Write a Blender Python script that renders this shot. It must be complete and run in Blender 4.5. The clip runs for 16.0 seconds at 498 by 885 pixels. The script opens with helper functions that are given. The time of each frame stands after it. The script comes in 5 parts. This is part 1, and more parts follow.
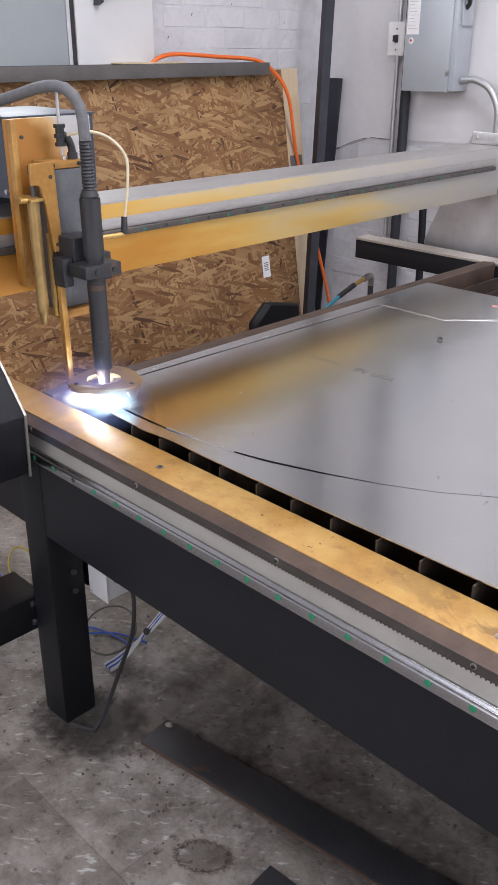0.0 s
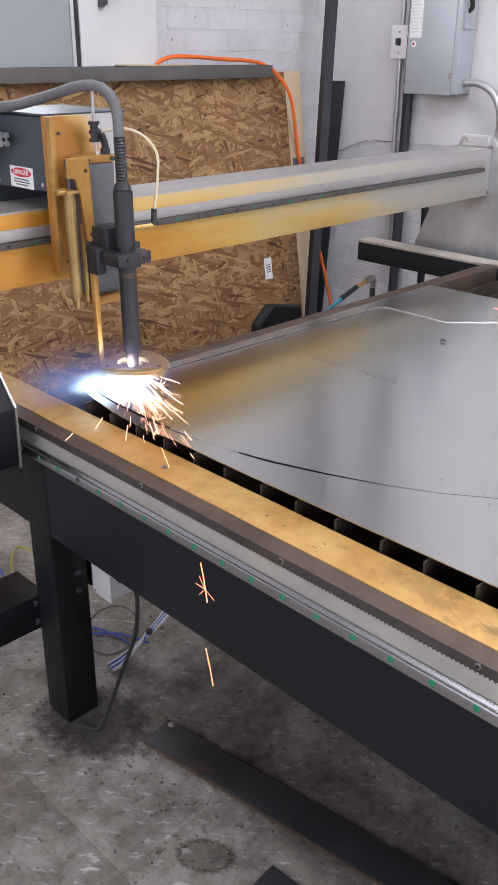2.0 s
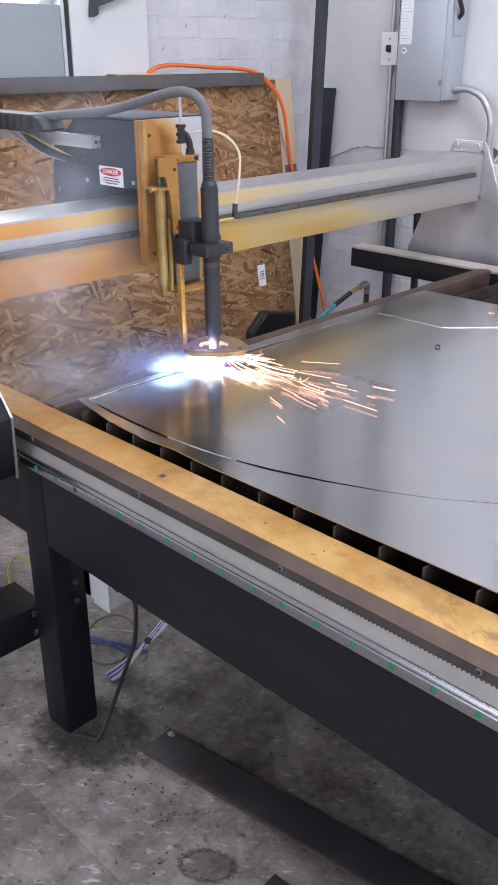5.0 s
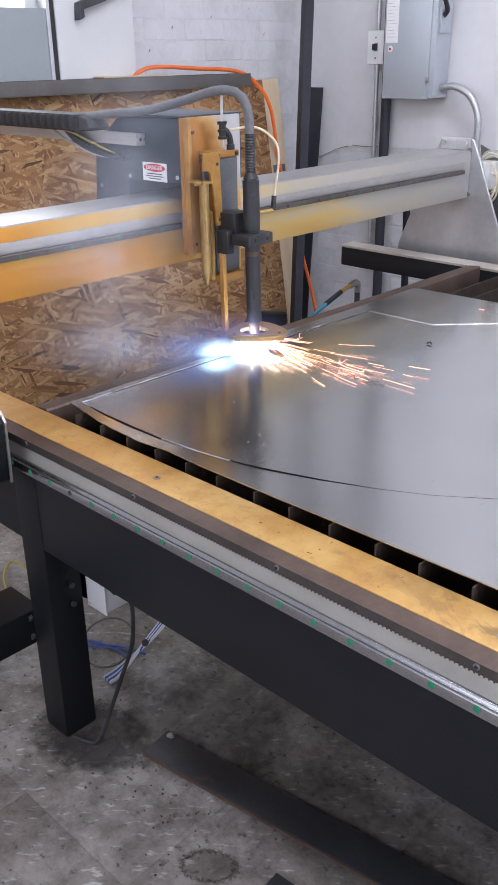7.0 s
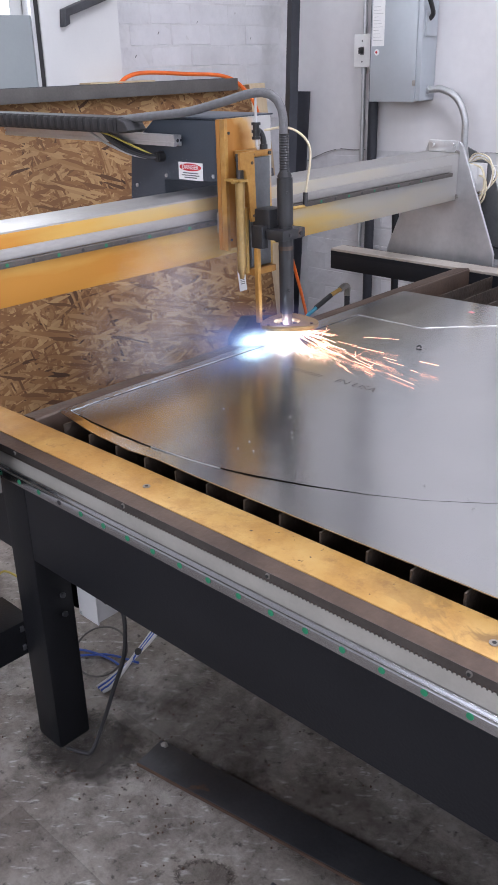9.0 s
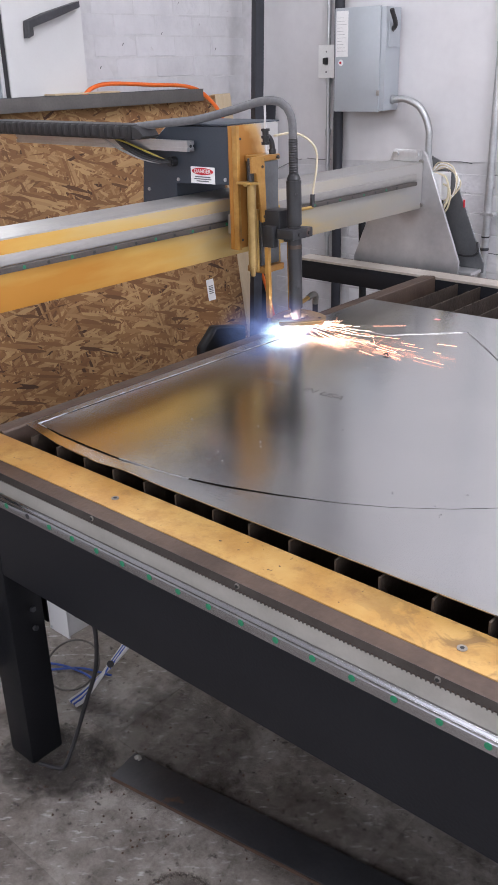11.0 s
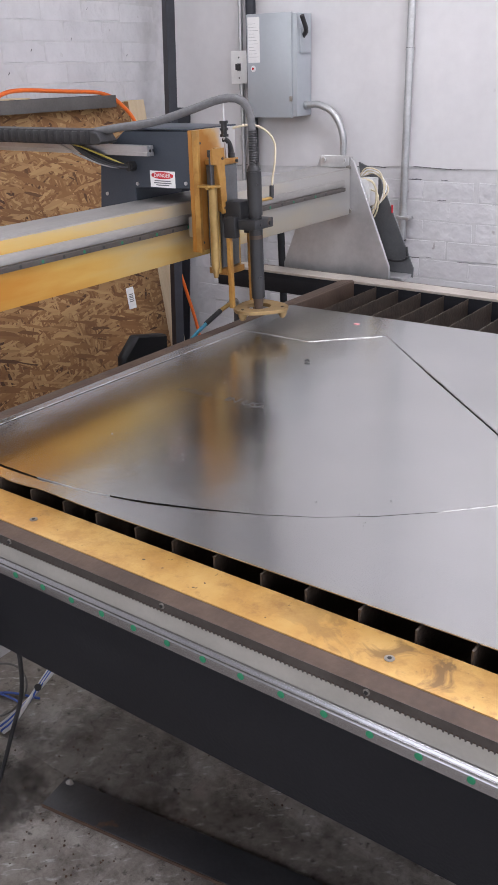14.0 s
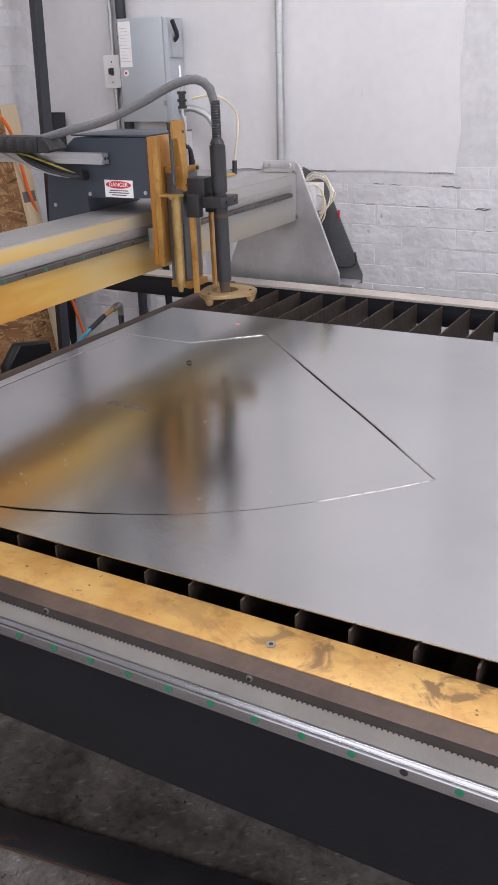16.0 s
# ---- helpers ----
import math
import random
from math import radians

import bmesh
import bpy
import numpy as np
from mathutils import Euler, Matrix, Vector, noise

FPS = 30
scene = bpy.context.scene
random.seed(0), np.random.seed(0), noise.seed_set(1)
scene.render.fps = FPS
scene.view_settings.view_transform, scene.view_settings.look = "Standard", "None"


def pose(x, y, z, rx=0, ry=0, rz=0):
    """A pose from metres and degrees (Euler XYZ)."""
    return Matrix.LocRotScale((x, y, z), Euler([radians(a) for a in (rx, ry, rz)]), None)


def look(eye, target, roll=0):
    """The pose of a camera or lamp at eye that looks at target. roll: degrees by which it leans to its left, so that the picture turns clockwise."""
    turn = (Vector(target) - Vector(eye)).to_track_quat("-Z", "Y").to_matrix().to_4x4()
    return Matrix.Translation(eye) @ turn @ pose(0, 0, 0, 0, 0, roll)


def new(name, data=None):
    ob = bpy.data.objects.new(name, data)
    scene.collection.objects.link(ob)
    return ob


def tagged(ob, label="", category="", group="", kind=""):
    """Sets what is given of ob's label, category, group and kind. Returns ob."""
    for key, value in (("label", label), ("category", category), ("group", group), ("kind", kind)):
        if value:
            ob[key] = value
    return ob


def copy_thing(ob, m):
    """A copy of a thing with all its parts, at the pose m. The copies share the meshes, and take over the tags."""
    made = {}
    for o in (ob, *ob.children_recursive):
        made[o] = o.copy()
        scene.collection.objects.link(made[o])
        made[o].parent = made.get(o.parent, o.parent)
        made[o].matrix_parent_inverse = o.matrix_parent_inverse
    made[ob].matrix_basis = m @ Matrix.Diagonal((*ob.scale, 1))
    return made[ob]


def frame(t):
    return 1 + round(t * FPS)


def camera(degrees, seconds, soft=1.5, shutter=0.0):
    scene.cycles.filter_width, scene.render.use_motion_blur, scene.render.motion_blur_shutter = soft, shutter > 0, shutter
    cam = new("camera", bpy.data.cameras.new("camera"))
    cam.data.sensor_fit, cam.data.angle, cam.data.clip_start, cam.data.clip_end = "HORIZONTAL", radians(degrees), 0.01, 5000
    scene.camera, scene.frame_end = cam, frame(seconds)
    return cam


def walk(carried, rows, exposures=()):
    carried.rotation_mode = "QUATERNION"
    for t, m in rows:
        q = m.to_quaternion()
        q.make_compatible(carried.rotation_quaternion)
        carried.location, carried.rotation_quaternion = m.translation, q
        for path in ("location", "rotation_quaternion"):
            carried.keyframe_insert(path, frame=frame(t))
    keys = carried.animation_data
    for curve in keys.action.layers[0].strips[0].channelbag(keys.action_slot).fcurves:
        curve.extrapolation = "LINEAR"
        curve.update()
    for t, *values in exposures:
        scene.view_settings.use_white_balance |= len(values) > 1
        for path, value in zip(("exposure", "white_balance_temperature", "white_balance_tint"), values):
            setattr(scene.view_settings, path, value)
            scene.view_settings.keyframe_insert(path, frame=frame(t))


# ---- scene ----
cam = camera(32.10, 16.0, soft=0.9)
# seconds, x, y, z, yaw, pitch, lean
PATH = [
    (0, 0.657, -0.712, 1.310, 45.08, -24.83, 0.29),
    (0.5, 0.656, -0.713, 1.311, 45.01, -24.84, 0.28),
    (1, 0.656, -0.716, 1.310, 45.02, -24.82, 0.38),
    (1.5, 0.657, -0.718, 1.310, 45.05, -24.73, 0.48),
    (2, 0.656, -0.722, 1.311, 45.05, -24.71, 0.53),
    (2.5, 0.658, -0.726, 1.311, 45.00, -24.56, 0.44),
    (3, 0.653, -0.725, 1.312, 44.89, -24.54, 0.54),
    (3.5, 0.651, -0.724, 1.313, 44.81, -24.48, 0.47),
    (4, 0.653, -0.726, 1.313, 44.79, -24.37, 0.41),
    (6.5, 0.651, -0.720, 1.313, 44.29, -24.25, -0.71),
    (7, 0.653, -0.726, 1.313, 44.19, -24.26, -0.84),
    (7.5, 0.658, -0.726, 1.313, 44.20, -24.23, -1.15),
    (8, 0.656, -0.722, 1.312, 44.12, -24.27, -1.19),
    (8.5, 0.651, -0.718, 1.312, 43.91, -24.20, -1.18),
    (9, 0.651, -0.715, 1.315, 43.71, -24.04, -1.43),
    (11.5, 0.658, -0.707, 1.318, 41.09, -23.50, -1.66),
    (12, 0.657, -0.698, 1.316, 40.49, -23.53, -1.83),
    (12.5, 0.656, -0.695, 1.322, 39.82, -23.61, -1.79),
    (13, 0.656, -0.683, 1.323, 38.01, -23.62, -1.81),
    (13.5, 0.649, -0.680, 1.321, 36.77, -23.54, -1.65),
    (14, 0.652, -0.684, 1.322, 36.65, -23.40, -1.62),
    (14.5, 0.653, -0.687, 1.323, 36.44, -23.30, -1.54),
    (15, 0.648, -0.685, 1.321, 35.91, -23.29, -1.55),
    (15.5, 0.657, -0.688, 1.327, 33.13, -23.38, -1.23),
    (16, 0.691, -0.688, 1.324, 29.42, -23.39, -1.67),
]


def eye_pose(x, y, z, yaw, pitch, lean):
    a, p = radians(yaw), radians(pitch)
    d = Vector((-math.sin(a) * math.cos(p), math.cos(a) * math.cos(p), math.sin(p)))
    return look((x, y, z), Vector((x, y, z)) + d, lean)


walk(cam, [(t, eye_pose(*v)) for t, *v in PATH],
     exposures=[(0, 0.16, 6480, 10), (2.5, 0.18, 6380, 10), (3.5, 0.22, 6040, 11), (6.5, 0.18, 6070, 10), (9, 0.12, 6160, 10), (11.5, 0.10, 6450, 10), (14.5, 0.02, 6520, 10), (16, -0.05, 6570, 10)])

# ---- world and light ----
WALL_Y, WALL_X = 2.53, -2.13
world = bpy.data.worlds.new("sky")
scene.world = world
world.use_nodes = True
wn = world.node_tree.nodes
sky = wn.new("ShaderNodeTexSky")
sky.sky_type = "NISHITA"
sky.sun_disc = False
sky.sun_elevation, sky.sun_rotation = radians(40), radians(160)
wn["Background"].inputs[1].default_value = 0.1
world.node_tree.links.new(sky.outputs[0], wn["Background"].inputs[0])


def window_light(name, m, sx, sy, watts, colour):
    d = bpy.data.lights.new(name, "AREA")
    d.shape, d.size, d.size_y, d.energy, d.color = "RECTANGLE", sx, sy, watts, colour
    ob = new(name, d)
    ob.matrix_world = m
    return ob


DAY = (0.93, 0.91, 1.0)
window_light("window_light", look((0.6, -3.45, 1.9), (0.2, 2.0, 0.9)), 3.6, 1.7, 56, DAY)
window_light("window_light", look((3.95, 0.2, 2.0), (-1.0, 0.8, 0.7)), 3.6, 1.7, 45, DAY)
# rows of shop lights under the ceiling
for x, y, watts in ((0.5, 1.25, 47), (0.5, -0.6, 30), (2.3, 0.5, 53)):
    window_light("shop_light", look((x, y, 3.2), (x, y, 0)), 2.4, 0.25, watts, DAY)


# ---- materials ----
def nodes(name):
    m = bpy.data.materials.new(name)
    m.use_nodes = True
    t = m.node_tree
    return m, t, t.nodes, t.nodes["Principled BSDF"]


def surface(name, a, b, rough=0.5, metal=0.0, scale=8.0, bump=0.1, fine=120.0, rough2=None, c=None, stretch=(1, 1, 1), spread=0.5,
            per_object=0.0, bump_dist=0.004, grain=0.16, room=False, spot_soft=0.06, spots=None, spot_scale=30.0, spot_at=0.66):
    """A two-scale procedural surface: a to b by a broad noise, fine grain on top, roughness varying with it."""
    m, t, n, p = nodes(name)
    L = t.links.new
    tc = n.new("ShaderNodeTexCoord")
    mp = n.new("ShaderNodeMapping")
    mp.inputs["Scale"].default_value = stretch
    spot_from = tc.outputs["Object"]
    if room:
        spot_from = n.new("ShaderNodeNewGeometry").outputs["Position"]
    L(spot_from, mp.inputs[0])
    n1 = n.new("ShaderNodeTexNoise")
    n1.inputs["Scale"].default_value, n1.inputs["Detail"].default_value, n1.inputs["Roughness"].default_value = scale, 6, 0.62
    L(mp.outputs[0], n1.inputs["Vector"])
    n2 = n.new("ShaderNodeTexNoise")
    n2.inputs["Scale"].default_value, n2.inputs["Detail"].default_value = fine, 3
    L(mp.outputs[0], n2.inputs["Vector"])
    r = n.new("ShaderNodeValToRGB")
    e = r.color_ramp.elements
    e[0].position, e[1].position = 0.5 - spread / 2, 0.5 + spread / 2
    e[0].color, e[1].color = (*a, 1), (*b, 1)
    if c:
        k = e.new(0.5)
        k.color = (*c, 1)
    L(n1.outputs[0], r.inputs[0])
    mix = n.new("ShaderNodeMix")
    mix.data_type, mix.blend_type = "RGBA", "OVERLAY"
    mix.inputs[0].default_value = grain
    L(r.outputs[0], mix.inputs[6])
    L(n2.outputs[0], mix.inputs[7])
    out = mix.outputs[2]
    if spots:
        n3 = n.new("ShaderNodeTexNoise")
        n3.inputs["Scale"].default_value, n3.inputs["Detail"].default_value = spot_scale, 4
        L(spot_from, n3.inputs["Vector"])
        r3 = n.new("ShaderNodeValToRGB")
        r3.color_ramp.elements[0].position, r3.color_ramp.elements[1].position = spot_at, spot_at + spot_soft
        L(n3.outputs[0], r3.inputs[0])
        m3 = n.new("ShaderNodeMix")
        m3.data_type = "RGBA"
        m3.inputs[7].default_value = (*spots, 1)
        L(r3.outputs[0], m3.inputs[0])
        L(out, m3.inputs[6])
        out = m3.outputs[2]
    if per_object:
        oi = n.new("ShaderNodeObjectInfo")
        mr = n.new("ShaderNodeMapRange")
        mr.inputs[3].default_value, mr.inputs[4].default_value = 1 - per_object, 1 + per_object
        L(oi.outputs["Random"], mr.inputs[0])
        hs = n.new("ShaderNodeHueSaturation")
        L(mr.outputs[0], hs.inputs["Value"])
        L(out, hs.inputs["Color"])
        out = hs.outputs[0]
    L(out, p.inputs["Base Color"])
    rr = n.new("ShaderNodeMapRange")
    rr.inputs[3].default_value, rr.inputs[4].default_value = rough, rough2 if rough2 is not None else min(1, rough + 0.15)
    L(n1.outputs[0], rr.inputs[0])
    L(rr.outputs[0], p.inputs["Roughness"])
    p.inputs["Metallic"].default_value = metal
    if bump:
        bp = n.new("ShaderNodeBump")
        bp.inputs["Strength"].default_value, bp.inputs["Distance"].default_value = bump, bump_dist
        L(n2.outputs[0], bp.inputs["Height"])
        L(bp.outputs[0], p.inputs["Normal"])
    return m


def glow(name, colour, strength, alpha=1.0):
    m, t, n, p = nodes(name)
    p.inputs["Base Color"].default_value = (0, 0, 0, 1)
    p.inputs["Emission Color"].default_value = (*colour, 1)
    p.inputs["Emission Strength"].default_value = strength
    p.inputs["Alpha"].default_value = alpha
    return m


def osb_material():
    m, t, n, p = nodes("strand_board")
    L = t.links.new
    tc = n.new("ShaderNodeTexCoord")
    last, height = None, None
    for i, (angle, sx, sy, seed) in enumerate(((8, 11, 60, 0.0), (58, 12, 74, 3.1), (-38, 12, 66, 7.7), (112, 14, 88, 11.3), (-72, 12, 76, 17.9), (33, 13, 98, 23.3), (-24, 12, 90, 29.1), (76, 13, 92, 31.7), (-9, 12, 84, 37.3), (18, 11, 78, 41.9))):
        mp = n.new("ShaderNodeMapping")
        turn = n.new("ShaderNodeMapping")
        turn.inputs["Rotation"].default_value = (radians(angle), 0, 0)
        L(tc.outputs["Object"], turn.inputs[0])
        mp.inputs["Scale"].default_value = (0.001, sx, sy)
        mp.inputs["Location"].default_value = (seed, seed * 1.7, seed * 0.6)
        L(turn.outputs[0], mp.inputs[0])
        warp = n.new("ShaderNodeTexNoise")
        warp.inputs["Scale"].default_value = 0.9
        L(mp.outputs[0], warp.inputs["Vector"])
        add = n.new("ShaderNodeVectorMath")
        add.operation = "MULTIPLY_ADD"
        add.inputs[1].default_value = (0.8, 0.8, 0.8)
        L(warp.outputs["Color"], add.inputs[0])
        L(mp.outputs[0], add.inputs[2])
        v = n.new("ShaderNodeTexVoronoi")
        v.inputs["Scale"].default_value = 1.0
        v.inputs["Randomness"].default_value = 1.0
        L(add.outputs[0], v.inputs["Vector"])
        sep = n.new("ShaderNodeSeparateColor")
        L(v.outputs["Color"], sep.inputs[0])
        r = n.new("ShaderNodeValToRGB")
        e = r.color_ramp.elements
        e[0].position, e[1].position = 0.0, 1.0
        e[0].color, e[1].color = (0.06, 0.025, 0.010, 1), (0.41, 0.255, 0.115, 1)
        k = e.new(0.45)
        k.color = (0.235, 0.118, 0.045, 1)
        k = e.new(0.08)
        k.color = (0.17, 0.078, 0.029, 1)
        L(sep.outputs[0], r.inputs[0])
        if last is None:
            last, height = r.outputs[0], sep.outputs[0]
        else:
            gt = n.new("ShaderNodeMath")
            gt.operation = "GREATER_THAN"
            gt.inputs[1].default_value = 0.70
            L(sep.outputs[1], gt.inputs[0])
            mx = n.new("ShaderNodeMix")
            mx.data_type = "RGBA"
            L(gt.outputs[0], mx.inputs[0])
            L(last, mx.inputs[6])
            L(r.outputs[0], mx.inputs[7])
            last = mx.outputs[2]
            mh = n.new("ShaderNodeMix")
            L(gt.outputs[0], mh.inputs[0])
            L(height, mh.inputs[2])
            L(sep.outputs[0], mh.inputs[3])
            height = mh.outputs[0]
    g = n.new("ShaderNodeTexNoise")
    g.inputs["Scale"].default_value, g.inputs["Detail"].default_value = 2.5, 5
    L(tc.outputs["Object"], g.inputs["Vector"])
    mx = n.new("ShaderNodeMix")
    mx.data_type, mx.blend_type = "RGBA", "OVERLAY"
    mx.inputs[0].default_value = 0.5
    L(last, mx.inputs[6])
    L(g.outputs[0], mx.inputs[7])
    L(mx.outputs[2], p.inputs["Base Color"])
    p.inputs["Roughness"].default_value = 0.75
    b = n.new("ShaderNodeBump")
    b.inputs["Strength"].default_value, b.inputs["Distance"].default_value = 0.5, 0.003
    L(height, b.inputs["Height"])
    L(b.outputs[0], p.inputs["Normal"])
    return m


def stained_beam_material():
    """Brushed steel beam: golden cutting dust towards the near end, bare grey towards the far end."""
    m, t, n, p = nodes("stained_beam_steel")
    L = t.links.new
    tc = n.new("ShaderNodeTexCoord")
    sep = n.new("ShaderNodeSeparateXYZ")
    L(tc.outputs["Object"], sep.inputs[0])
    mp = n.new("ShaderNodeMapping")
    mp.inputs["Scale"].default_value = (1, 0.35, 2.0)
    L(tc.outputs["Object"], mp.inputs[0])
    n1 = n.new("ShaderNodeTexNoise")
    n1.inputs["Scale"].default_value, n1.inputs["Detail"].default_value = 9, 6
    L(mp.outputs[0], n1.inputs["Vector"])
    ad = n.new("ShaderNodeMath")
    ad.operation = "MULTIPLY_ADD"
    ad.inputs[1].default_value = 1.25
    L(n1.outputs[0], ad.inputs[0])
    up = n.new("ShaderNodeMath")
    up.operation = "MULTIPLY_ADD"
    up.inputs[1].default_value = 3.6
    L(sep.outputs[2], up.inputs[0])
    L(sep.outputs[1], up.inputs[2])
    L(up.outputs[0], ad.inputs[2])
    r = n.new("ShaderNodeValToRGB")
    e = r.color_ramp.elements
    e[0].position, e[1].position = 0.28, 0.98
    e[0].color, e[1].color = (0.52, 0.235, 0.035, 1), (0.40, 0.39, 0.375, 1)
    for pos, col in ((0.44, (0.60, 0.36, 0.085, 1)), (0.6, (0.58, 0.42, 0.17, 1)), (0.76, (0.45, 0.405, 0.31, 1))):
        k = e.new(pos)
        k.color = col
    mr = n.new("ShaderNodeMapRange")
    mr.inputs[1].default_value, mr.inputs[2].default_value = 3.62, 5.75
    L(ad.outputs[0], mr.inputs[0])
    L(mr.outputs[0], r.inputs[0])
    L(r.outputs[0], p.inputs["Base Color"])
    p.inputs["Metallic"].default_value, p.inputs["Roughness"].default_value = 0.45, 0.36
    n2 = n.new("ShaderNodeTexNoise")
    n2.inputs["Scale"].default_value = 150
    L(mp.outputs[0], n2.inputs["Vector"])
    b = n.new("ShaderNodeBump")
    b.inputs["Strength"].default_value, b.inputs["Distance"].default_value = 0.06, 0.003
    L(n2.outputs[0], b.inputs["Height"])
    L(b.outputs[0], p.inputs["Normal"])
    return m


def flange_material():
    """Steel flange: golden dust film, soft rust blotches and darker rubbed swirls towards its right end."""
    m, t, n, p = nodes("dust_stained_flange")
    L = t.links.new
    geo = n.new("ShaderNodeNewGeometry")

    def noise_map(scale, lo, hi, detail=6, rough=0.6, warp=0.0):
        x = n.new("ShaderNodeTexNoise")
        x.inputs["Scale"].default_value, x.inputs["Detail"].default_value = scale, detail
        x.inputs["Roughness"].default_value, x.inputs["Distortion"].default_value = rough, warp
        L(geo.outputs["Position"], x.inputs["Vector"])
        r = n.new("ShaderNodeMapRange")
        r.inputs[1].default_value, r.inputs[2].default_value = lo, hi
        L(x.outputs[0], r.inputs[0])
        return r.outputs[0]

    def times(a, b):
        x = n.new("ShaderNodeMath")
        x.operation = "MULTIPLY"
        L(a, x.inputs[0])
        L(b, x.inputs[1])
        return x.outputs[0]

    def over(base, colour, fac):
        x = n.new("ShaderNodeMix")
        x.data_type = "RGBA"
        L(fac, x.inputs[0])
        if isinstance(base, tuple):
            x.inputs[6].default_value = (*base, 1)
        else:
            L(base, x.inputs[6])
        x.inputs[7].default_value = (*colour, 1)
        return x.outputs[2]

    sep = n.new("ShaderNodeSeparateXYZ")
    L(geo.outputs["Position"], sep.inputs[0])
    right = n.new("ShaderNodeMapRange")
    right.inputs[1].default_value, right.inputs[2].default_value = 0.08, 0.34
    L(sep.outputs[0], right.inputs[0])
    left = n.new("ShaderNodeMapRange")
    left.inputs[1].default_value, left.inputs[2].default_value = -0.2, -0.65
    L(sep.outputs[0], left.inputs[0])
    col = over((0.47, 0.265, 0.072), (0.58, 0.375, 0.13), noise_map(9, 0.35, 0.65))
    col = over(col, (0.40, 0.19, 0.045), times(left.outputs[0], noise_map(6, 0.2, 0.7)))
    col = over(col, (0.33, 0.165, 0.045), noise_map(15, 0.47, 0.74, 9, 0.74))
    col = over(col, (0.30, 0.16, 0.055), noise_map(42, 0.56, 0.74, 6, 0.7))
    col = over(col, (0.20, 0.115, 0.045), times(right.outputs[0], noise_map(13, 0.53, 0.62, 5, 0.6, 1.6)))
    col = over(col, (0.10, 0.06, 0.03), noise_map(70, 0.70, 0.76, 2))
    L(col, p.inputs["Base Color"])
    p.inputs["Metallic"].default_value = 0.3
    rr = n.new("ShaderNodeMapRange")
    rr.inputs[3].default_value, rr.inputs[4].default_value = 0.28, 0.5
    L(noise_map(11, 0.3, 0.7), rr.inputs[0])
    L(rr.outputs[0], p.inputs["Roughness"])
    b = n.new("ShaderNodeBump")
    b.inputs["Strength"].default_value, b.inputs["Distance"].default_value = 0.08, 0.003
    L(noise_map(160, 0.3, 0.7), b.inputs["Height"])
    L(b.outputs[0], p.inputs["Normal"])
    return m


def tile_material():
    """Worn vinyl tile: grey with pale streaks, ground-in dirt and dark stains; textured in room space."""
    m, t, n, p = nodes("worn_vinyl_tile")
    L = t.links.new
    geo = n.new("ShaderNodeNewGeometry")

    def noise_ramp(scale, lo, hi, detail=5, vec=None, rough=0.6):
        x = n.new("ShaderNodeTexNoise")
        x.inputs["Scale"].default_value, x.inputs["Detail"].default_value, x.inputs["Roughness"].default_value = scale, detail, rough
        L(vec or geo.outputs["Position"], x.inputs["Vector"])
        r = n.new("ShaderNodeMapRange")
        r.inputs[1].default_value, r.inputs[2].default_value = lo, hi
        L(x.outputs[0], r.inputs[0])
        return r.outputs[0]

    def over(base, colour, fac):
        x = n.new("ShaderNodeMix")
        x.data_type = "RGBA"
        L(fac, x.inputs[0])
        if isinstance(base, tuple):
            x.inputs[6].default_value = (*base, 1)
        else:
            L(base, x.inputs[6])
        x.inputs[7].default_value = (*colour, 1)
        return x.outputs[2]

    turn = n.new("ShaderNodeMapping")
    turn.inputs["Rotation"].default_value = (0, 0, radians(-40))
    L(geo.outputs["Position"], turn.inputs[0])
    mp = n.new("ShaderNodeMapping")
    mp.inputs["Scale"].default_value = (26, 75, 1)
    L(turn.outputs[0], mp.inputs[0])
    col = over((0.215, 0.192, 0.168), (0.40, 0.375, 0.345), noise_ramp(2.6, 0.35, 0.68))
    col = over(col, (0.52, 0.51, 0.49), noise_ramp(1.0, 0.60, 0.70, 2, mp.outputs[0]))
    col = over(col, (0.070, 0.056, 0.046), noise_ramp(8.0, 0.42, 0.68, 9, None, 0.78))
    col = over(col, (0.06, 0.052, 0.046), noise_ramp(50.0, 0.59, 0.71, 5))
    col = over(col, (0.10, 0.085, 0.075), noise_ramp(3.4, 0.54, 0.80, 9, None, 0.75))
    oi = n.new("ShaderNodeObjectInfo")
    mr = n.new("ShaderNodeMapRange")
    mr.inputs[3].default_value, mr.inputs[4].default_value = 0.93, 1.07
    L(oi.outputs["Random"], mr.inputs[0])
    hs = n.new("ShaderNodeHueSaturation")
    L(mr.outputs[0], hs.inputs["Value"])
    L(col, hs.inputs["Color"])
    L(hs.outputs[0], p.inputs["Base Color"])
    rr = n.new("ShaderNodeMapRange")
    rr.inputs[3].default_value, rr.inputs[4].default_value = 0.38, 0.7
    L(noise_ramp(4.0, 0.3, 0.7), rr.inputs[0])
    L(rr.outputs[0], p.inputs["Roughness"])
    b = n.new("ShaderNodeBump")
    b.inputs["Strength"].default_value, b.inputs["Distance"].default_value = 0.25, 0.003
    L(noise_ramp(60.0, 0.3, 0.7), b.inputs["Height"])
    L(b.outputs[0], p.inputs["Normal"])
    return m


